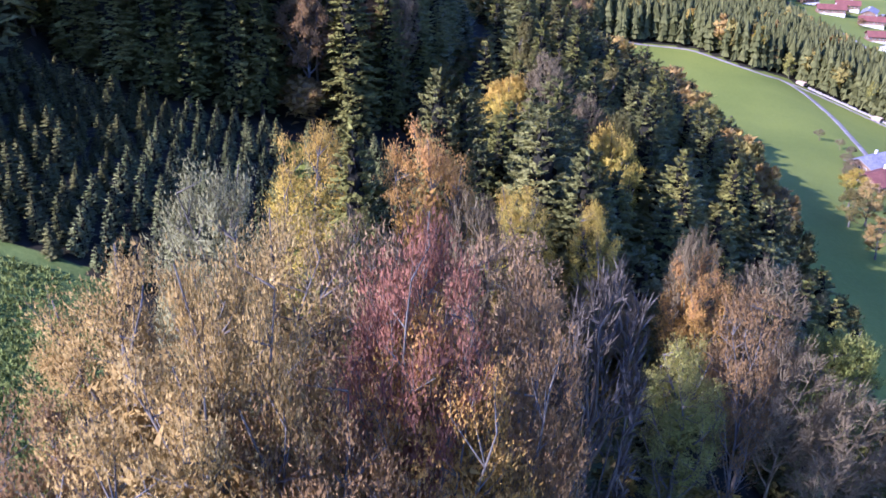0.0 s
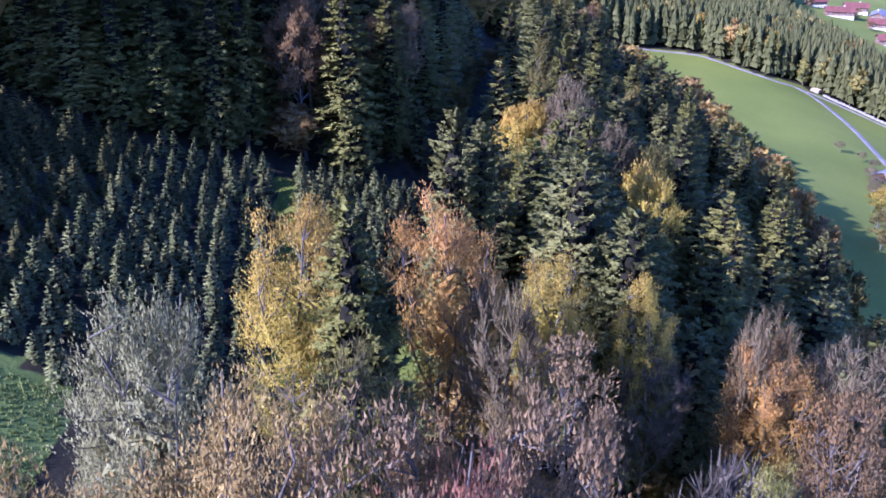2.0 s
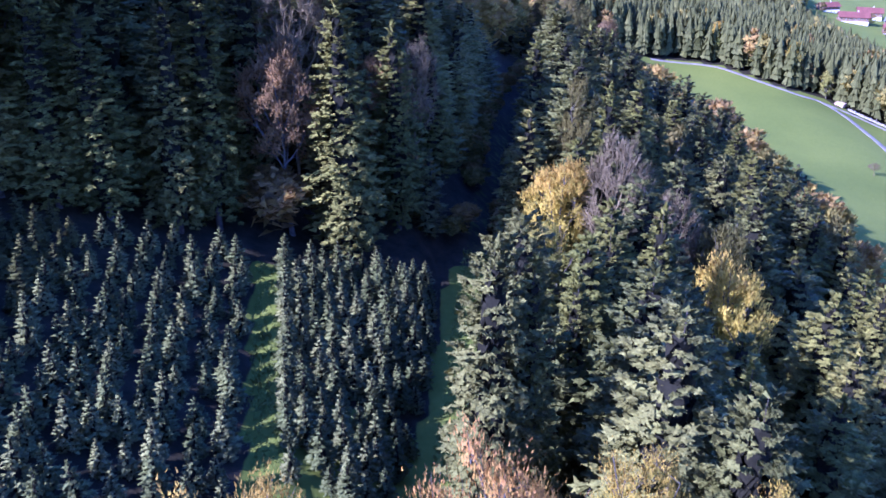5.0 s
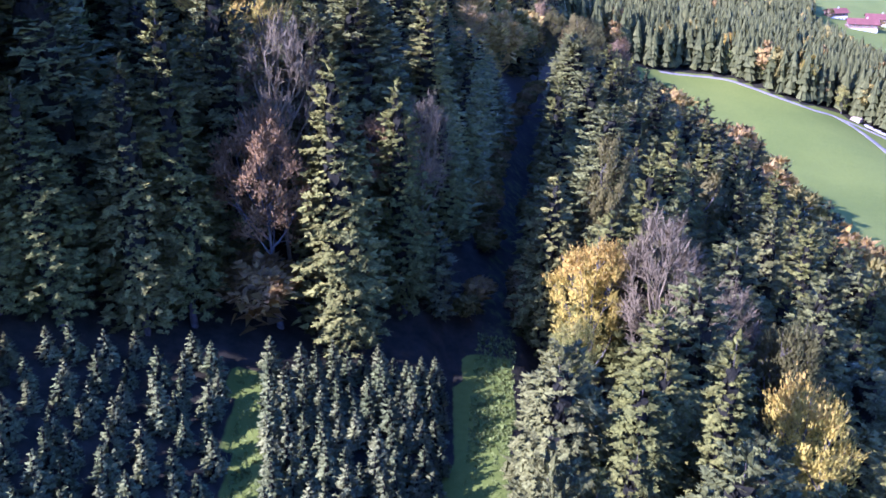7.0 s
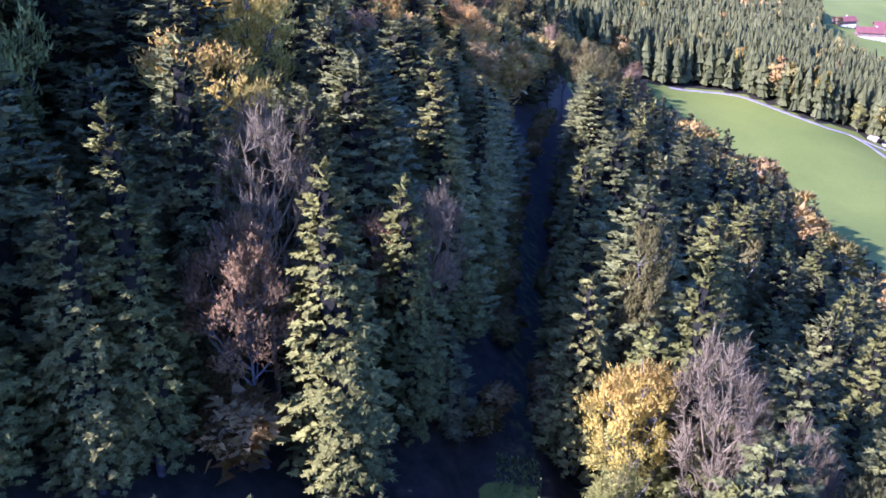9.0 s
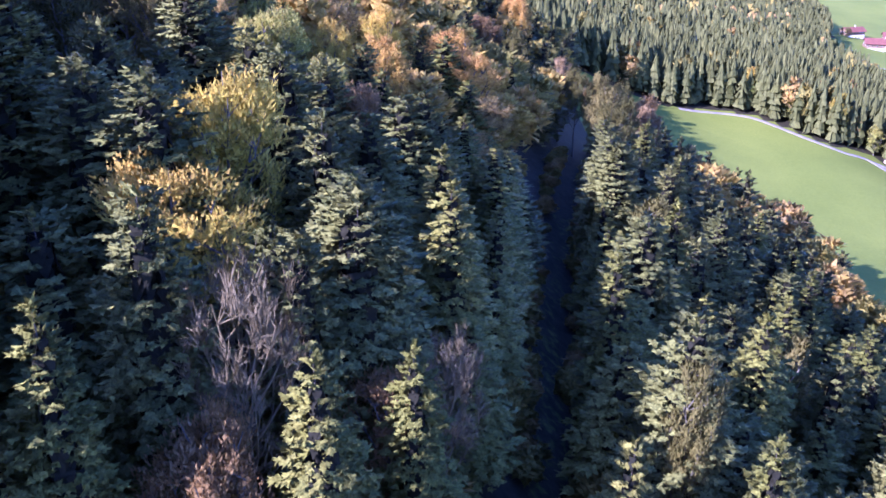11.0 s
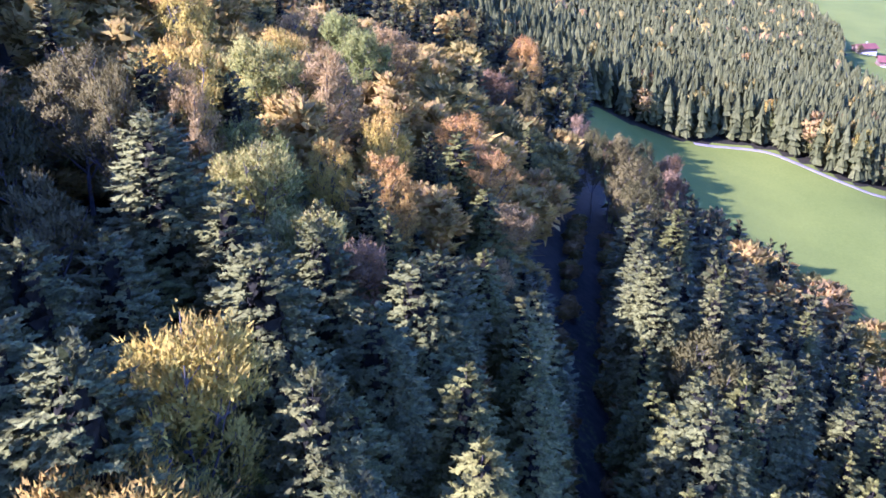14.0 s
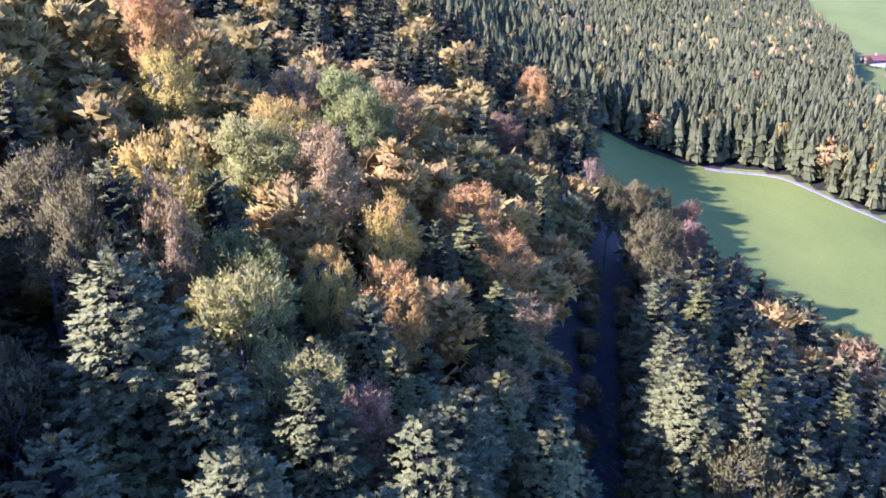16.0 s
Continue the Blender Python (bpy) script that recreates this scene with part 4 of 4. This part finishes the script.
def in_far(x, y):
    return (y > far_edge(x) + 3 if x > 30 else y > 428) and x < far_right(y) - 3 and not (abs(x - 300 - (y - 1100) * 0.3) < 28 and y > 1000)


def fill_far(x0, x1, y0, y1, step, detail):
    y = y0
    while y < y1:
        x = x0
        while x < x1:
            px, py = x + FILL.uniform(-0.45, 0.45) * step, y + FILL.uniform(-0.45, 0.45) * step
            if in_far(px, py) and px > (py - 430) * 0.33 - 70:
                patch = noise.noise(Vector((px * 0.012, py * 0.012, 0.3)))
                rim = px > far_right(py) - 14 or (px > 30 and py < far_edge(px) + 12)
                if FILL.random() < 0.035 + max(0, patch - 0.10) * 0.55 + (0.06 if rim else 0):
                    leaf_stuff.append((px, py, FILL.uniform(15, 22), FILL.uniform(3.6, 5.0), 4 if py < 600 else detail, FILL.choice([0.0, 0.0, 0.1, 0.3, 0.9])))
                else:
                    con_stuff.append((px, py, FILL.uniform(20, 25.5), FILL.uniform(2.7, 3.6) * (1.3 if py > 900 else 1), detail, 0.4 * FILL.random()))
            x += step
        y += step


fill_far(-70, 260, 385, 560, 4.7, 0)
fill_far(-60, 330, 560, 900, 5.5, 3)
fill_far(-60, 430, 900, 1400, 8.0, 3)
wood_stuff("conifer_wood", con_stuff, True, "dense wood of dark green spruces covering the hills")
wood_stuff("autumn_wood", leaf_stuff, False, "broadleaf trees in mixed autumn colours scattered through the woods")

# ---- planted spruce stand ----
STAND = random.Random(5)
young_stuff = []
count = 0


def plant_young(x, y, h, counted):
    global count
    if counted and count < 300:
        count += 1
        YOUNG[STAND.randrange(3)].put(x, y, height=h, radius=0.31 * h, group="young spruces in rows")
    else:
        young_stuff.append((x, y, h, 0.31 * h, 1, STAND.random()))


for col in range(-22, 14):
    left = col < 0
    y = 70.0 + (1.4 if col % 2 else 0.0)
    while y < 134:
        y += 2.8 if left else 2.6
        x = aisle_x(y) + (col + 0.3) * (2.0 if left else 1.38) + (0 if left else 2.5) + STAND.uniform(-0.4, 0.4) * (1 if left else 0.5)
        yy = y + STAND.uniform(-0.5, 0.5)
        if yy > stand_back(x) or STAND.random() < 0.05:
            continue
        if left and (x < -52 or (yy < 72.5 - (x + 30) * 0.12)):
            continue
        if not left and (x > lane_x(yy) - 3.8 or yy < 92):
            continue
        plant_young(x, yy, STAND.uniform(2.8, 4.3) * (1.25 if x < -40 else 1), (not left) or x > -35)
wood_stuff("young_spruce_stand", young_stuff, True, "rows of young grey-green spruces on the slope")

# ---- meadow edge and far trees ----
for x, y, top, r, kind, leaf in [(161, 468, -60.5, 4.4, 1, YELLOW), (139, 499, -58, 5.2, 0, LIME), (147, 488, -60, 4.8, 0, OCHRE), (193, 436, -68, 4.6, 0, OLIVE), (205, 420, -72, 4.4, 1, LIME)]:
    BIG[kind].put(x, y, top=top, radius=r, leaf=leaf, label=leaf_label("beech", leaf, "beside the farm track"), group="autumn trees")
for x, y, h, r, kind, leaf in [(121, 249, 12, 4.6, 0, YELLOW), (119, 233, 13, 4.8, 1, OCHRE), (111, 226, 11, 4.2, 0, OLIVE), (120, 216, 13, 4.8, 0, LIME), (108, 203, 11, 4.4, 1, OCHRE), (131, 240, 13, 4.8, 0, OLIVE)]:
    MIDLEAF[kind].put(x, y, height=h, radius=r, leaf=leaf, label=leaf_label("field tree", leaf, "at the meadow's lower edge"), group="autumn trees")
for x, y, h, r in [(146.5, 336, 4.5, 2.3), (151, 327, 4.2, 2.0), (150, 316, 4.8, 2.2), (143, 302, 5.5, 2.6), (139, 292, 5.2, 2.6), (134, 280, 6.0, 3.0)]:
    BARE[1].put(x, y, height=h, radius=r, label="small leafless orchard tree in the meadow", group="orchard trees")


# ---- tracks ----
def ribbon(name, pts, width, label):
    """A gravel track laid on the slope along a smooth line."""
    P = [Vector((*p, 0)) for p in pts]
    line = []
    for i in range(len(P) - 1):
        a, b, c, d = P[max(i - 1, 0)], P[i], P[i + 1], P[min(i + 2, len(P) - 1)]
        for k in range(10):
            t = k / 10
            line.append(0.5 * (2 * b + (c - a) * t + (2 * a - 5 * b + 4 * c - d) * t * t + (3 * b - a - 3 * c + d) * t ** 3))
    line.append(P[-1])
    V, Q = [], []
    across = [-0.62, -0.5, -0.22, 0.0, 0.22, 0.5, 0.62]
    lift = [-0.10, 0.10, 0.12, 0.17, 0.12, 0.10, -0.10]
    for i, p in enumerate(line):
        d = (line[min(i + 1, len(line) - 1)] - line[max(i - 1, 0)]).normalized()
        n = Vector((-d.y, d.x, 0))
        for k, h in zip(across, lift):
            q = p + n * k * width
            V.append((q.x, q.y, float(ground_z(q.x, q.y)) + h + 0.12))
    m = len(across)
    for i in range(len(line) - 1):
        for k in range(m - 1):
            a = i * m + k
            Q.append((a, a + 1, a + 1 + m, a + m))
    tagged(new(name, quads_mesh(name, V, Q, GRAVEL, True)), label, "track", kind="structure")


ribbon("road_meadow", [(100, 488), (116.5, 489), (127, 488), (135.5, 482), (148, 461), (160, 447.5), (170, 446), (174, 430), (174, 412), (171.5, 380), (165, 342), (161, 317), (162, 301), (160, 270), (152, 235)], 2.3, "pale gravel farm track across the meadow")
ribbon("road_wall", [(170, 446), (180, 437), (190, 423), (199, 408), (206, 396)], 1.8, "pale gravel track beside a low wall")
ribbon("road_village", [(235, 668), (252, 691), (279, 721), (295, 729), (311, 722), (312, 690), (308, 645), (309, 626), (316, 590)], 2.4, "pale gravel lane curving to the hamlet")


# ---- buildings ----
def part(name, bm, material, parent, label=""):
    me = bpy.data.meshes.new(name)
    bm.to_mesh(me)
    bm.free()
    me.materials.append(material)
    ob = new(name, me)
    ob.parent = parent
    if label:
        ob["label"] = label
    return ob


def prism(outline, x0, x1):
    """A solid with the outline (y, z) drawn out from x0 to x1."""
    bm = bmesh.new()
    a = [bm.verts.new((x0, y, z)) for y, z in outline]
    b = [bm.verts.new((x1, y, z)) for y, z in outline]
    bm.faces.new(a)
    bm.faces.new(b[::-1])
    for i in range(len(a)):
        j = (i + 1) % len(a)
        bm.faces.new((a[i], b[i], b[j], a[j]))
    bmesh.ops.recalc_face_normals(bm, faces=bm.faces)
    return bm


def block(x0, x1, y0, y1, z0, z1, bevel=0.03):
    bm = prism([(y0, z0), (y1, z0), (y1, z1), (y0, z1)], x0, x1)
    if bevel:
        bmesh.ops.bevel(bm, geom=bm.edges[:], offset=bevel, segments=1, affect="EDGES")
    return bm


def house(x, y, turn, length, width, eaves, roof_mat, label, boarded=True):
    root = new("farmhouse")
    z = min(float(ground_z(x + a * length / 2, y + b * width / 2)) for a in (-1, 1) for b in (-1, 1))
    root.matrix_world = pose(x, y, z, 0, 0, turn)
    L, W = length / 2, width / 2
    ridge = eaves + W * 0.45
    low = eaves * 0.5 if boarded else eaves
    part("wall", prism([(-W, -2.5), (W, -2.5), (W, low), (-W, low)], -L, L), PLASTER, root, "white rendered lower wall")
    if boarded:
        part("upper_wall", prism([(-W + 0.03, low), (W - 0.03, low), (W - 0.03, eaves), (0, ridge - 0.05), (-W + 0.03, eaves)], -L + 0.03, L - 0.03), TIMBER, root, "weathered boarded upper wall")
        for sx in (-1, 1):
            part("balcony", block(sx * (L + 0.5) - 0.5, sx * (L + 0.5) + 0.5, -W * 0.8, W * 0.8, low - 0.1, low + 0.9), TIMBER, root, "wooden balcony")
    else:
        part("gable", prism([(W - 0.01, low), (0, ridge - 0.05), (-W + 0.01, low)], -L + 0.01, L - 0.01), PLASTER, root)
    over, thick = 1.1, 0.28
    for sy in (-1, 1):
        e = sy * (W + over)
        ez = eaves - over * 0.45
        roof = part("roof", prism([(0, ridge), (e, ez), (e, ez + thick), (0, ridge + thick)], -L - 1.2, L + 1.2), roof_mat, root)
        if sy == 1:
            part("chimney", block(L * 0.3 - 0.4, L * 0.3 + 0.4, 1.0, 1.8, ridge - 1.0, ridge + 1.1), PLASTER, roof, "rendered chimney")
    rows = [low * 0.45] + ([(low + eaves) / 2] if boarded else [eaves * 0.75])
    for row in rows:
        for sy in (-1, 1):
            n = int(length // 3)
            for i in range(n):
                cx = -L + (i + 0.5) * length / n
                w = part("window", block(cx - 0.55, cx + 0.55, sy * W - 0.06, sy * W + 0.06, row - 0.65, row + 0.65, 0.02), PLASTER, root, "pale window frame")
                part("pane", block(cx - 0.45, cx + 0.45, sy * W - 0.085, sy * W + 0.085, row - 0.55, row + 0.55, 0), GLASS, w, "dark glass pane")
        for sx in (-1, 1):
            for cy in (-W * 0.5, 0, W * 0.5):
                w = part("window", block(sx * L - 0.06, sx * L + 0.06, cy - 0.55, cy + 0.55, row - 0.65, row + 0.65, 0.02), PLASTER, root, "pale window frame")
                part("pane", block(sx * L - 0.085, sx * L + 0.085, cy - 0.45, cy + 0.45, row - 0.55, row + 0.55, 0), GLASS, w, "dark glass pane")
    part("door", block(-0.6, 0.6, -W - 0.08, -W + 0.08, -0.4, 2.1, 0.02), TIMBER, root, "brown wooden door")
    tagged(root, label, "house", "houses of the hamlet")


house(341, 862, 12, 16, 11, 6.5, TILE_RED, "white house with a red tiled roof at the hamlet's edge")
house(344, 815, -14, 23, 13, 7.5, TILE_RED, "large farmhouse with red roof and wooden balcony")
house(376, 856, -18, 20, 13, 7.5, TILE_RED, "farmhouse with an orange-red roof above a meadow")
house(384, 826, 60, 20, 12, 7.0, TILE_GREY, "grey-roofed barn among the farmhouses")
house(400, 812, 10, 24, 13, 6.5, TILE_GREY, "long grey-roofed barn in the hamlet")
house(365, 778, -22, 20, 12, 7.0, TILE_RED, "farmhouse with dark red roof and white walls")
house(392, 778, -22, 18, 11, 6.0, TILE_GREY, "low grey-roofed shed in the hamlet", False)
house(340, 700, -10, 24, 13, 7.5, TILE_RED, "long white farmhouse with a red roof")
house(327, 660, 35, 12, 9, 5.0, TILE_GREY, "small white house with a steep dark roof", False)
house(156, 309, 28, 15, 10, 5.0, TILE_GREY, "grey-roofed barn beside the farm track")
house(149, 287, 28, 16, 11, 5.5, TILE_RED, "farmhouse with a reddish-brown roof near the track")
for x, y, h, r, kind, leaf in [(358, 812, 10, 6, 0, OCHRE), (330, 845, 9, 4, 0, OLIVE), (388, 800, 9, 4, 1, OLIVE), (352, 712, 9, 4, 0, OLIVE), (348, 760, 8, 4, 1, RUSSET)]:
    MIDLEAF[kind].put(x, y, height=h, radius=r, leaf=leaf, label=leaf_label("garden tree", leaf, "between the farmhouses"), group="garden trees")


def low_wall():
    root = new("low_wall")
    pts = [(183, 444), (187.5, 437), (192, 430), (197, 422), (202, 413), (207, 404)]
    for (x0, y0), (x1, y1) in zip(pts, pts[1:]):
        n = 4
        for i in range(n):
            a, b = i / n, (i + 1) / n
            ax, ay, bx, by = x0 + (x1 - x0) * a, y0 + (y1 - y0) * a, x0 + (x1 - x0) * b, y0 + (y1 - y0) * b
            ln = math.hypot(bx - ax, by - ay)
            ob = part("stone_course", block(-ln / 2 + 0.03, ln / 2 - 0.03, -0.35, 0.35, -0.8, 0.95 + 0.1 * math.sin(i * 2.1 + x0), 0.08), STONE, root)
            cx, cy = (ax + bx) / 2, (ay + by) / 2
            ob.matrix_basis = pose(cx, cy, float(ground_z(cx, cy)), 0, 0, math.degrees(math.atan2(by - ay, bx - ax)))
    tagged(root, "low pale stone wall below the conifers", "wall")


low_wall()


def log_stack(x, y, turn):
    root = new("log_stack")
    root.matrix_world = pose(x, y, float(ground_z(x, y)), 0, 0, turn)
    for row in range(4):
        for i in range(8 - row):
            V, Q = tubes(np.array([[-2.2, (i - (8 - row) / 2) * 0.52, 0.25 + row * 0.45]]), np.array([[2.2, (i - (8 - row) / 2) * 0.52, 0.25 + row * 0.45]]), 0.26, 0.23, 8)
            ob = new("log", quads_mesh("log", V, Q, PALE_LOG, True))
            ob.parent = root
    tagged(root, "stack of pale cut logs beside the wall", "log stack")


PALE_LOG = plain("cut_logs", (0.30, 0.22, 0.15), (0.48, 0.38, 0.27), 3.0)
log_stack(181.5, 449, -50)
log_stack(203.5, 408, -55)


# ---- grass ----
def tufts(name, places, size, label):
    rng = np.random.default_rng(3)
    P = np.asarray(places)
    n = 4
    c = np.repeat(P, n, 0) + rng.normal(0, size * 0.3, (len(P) * n, 2))
    c = np.column_stack([c, ground_z(c[:, 0], c[:, 1]) - 0.03])
    d = unit(rng.normal(0, 0.5, c.shape) + UP)
    sd = unit(np.cross(d, rng.normal(0, 1, c.shape)))
    l = size * (0.6 + 0.8 * rng.random(len(c)))
    me_parts = sprays(c, d, sd, l, l * 0.5, unit(UP + rng.normal(0, 0.3, c.shape)), 0.6)
    tagged(new(name, quads_mesh(name, me_parts[0], me_parts[1], GRASS, False, me_parts[2])), label, "grass", kind="stuff")


G = random.Random(9)
field_places = [(x, y) for x, y in ((G.uniform(-46, -25), G.uniform(44, 72)) for _ in range(7500)) if is_crop(x, y)]
tufts("field_grass", field_places, 0.34, "thick green clover and grass in the small field")
lane_places = []
for _ in range(2600):
    y = G.uniform(78, 142)
    x = aisle_x(y) + 1.2 + G.uniform(-1.6, 1.6) if G.random() < 0.55 and y < 124 else lane_x(y) + G.uniform(-1.9, 2.2)
    lane_places.append((x, y))
tufts("lane_grass", lane_places, 0.30, "rough green grass along the lanes between the young spruces")

# the first tree of each kind has served as the pattern
for root in FIRST:
    for ob in list(root.children) + [root]:
        bpy.data.objects.remove(ob)
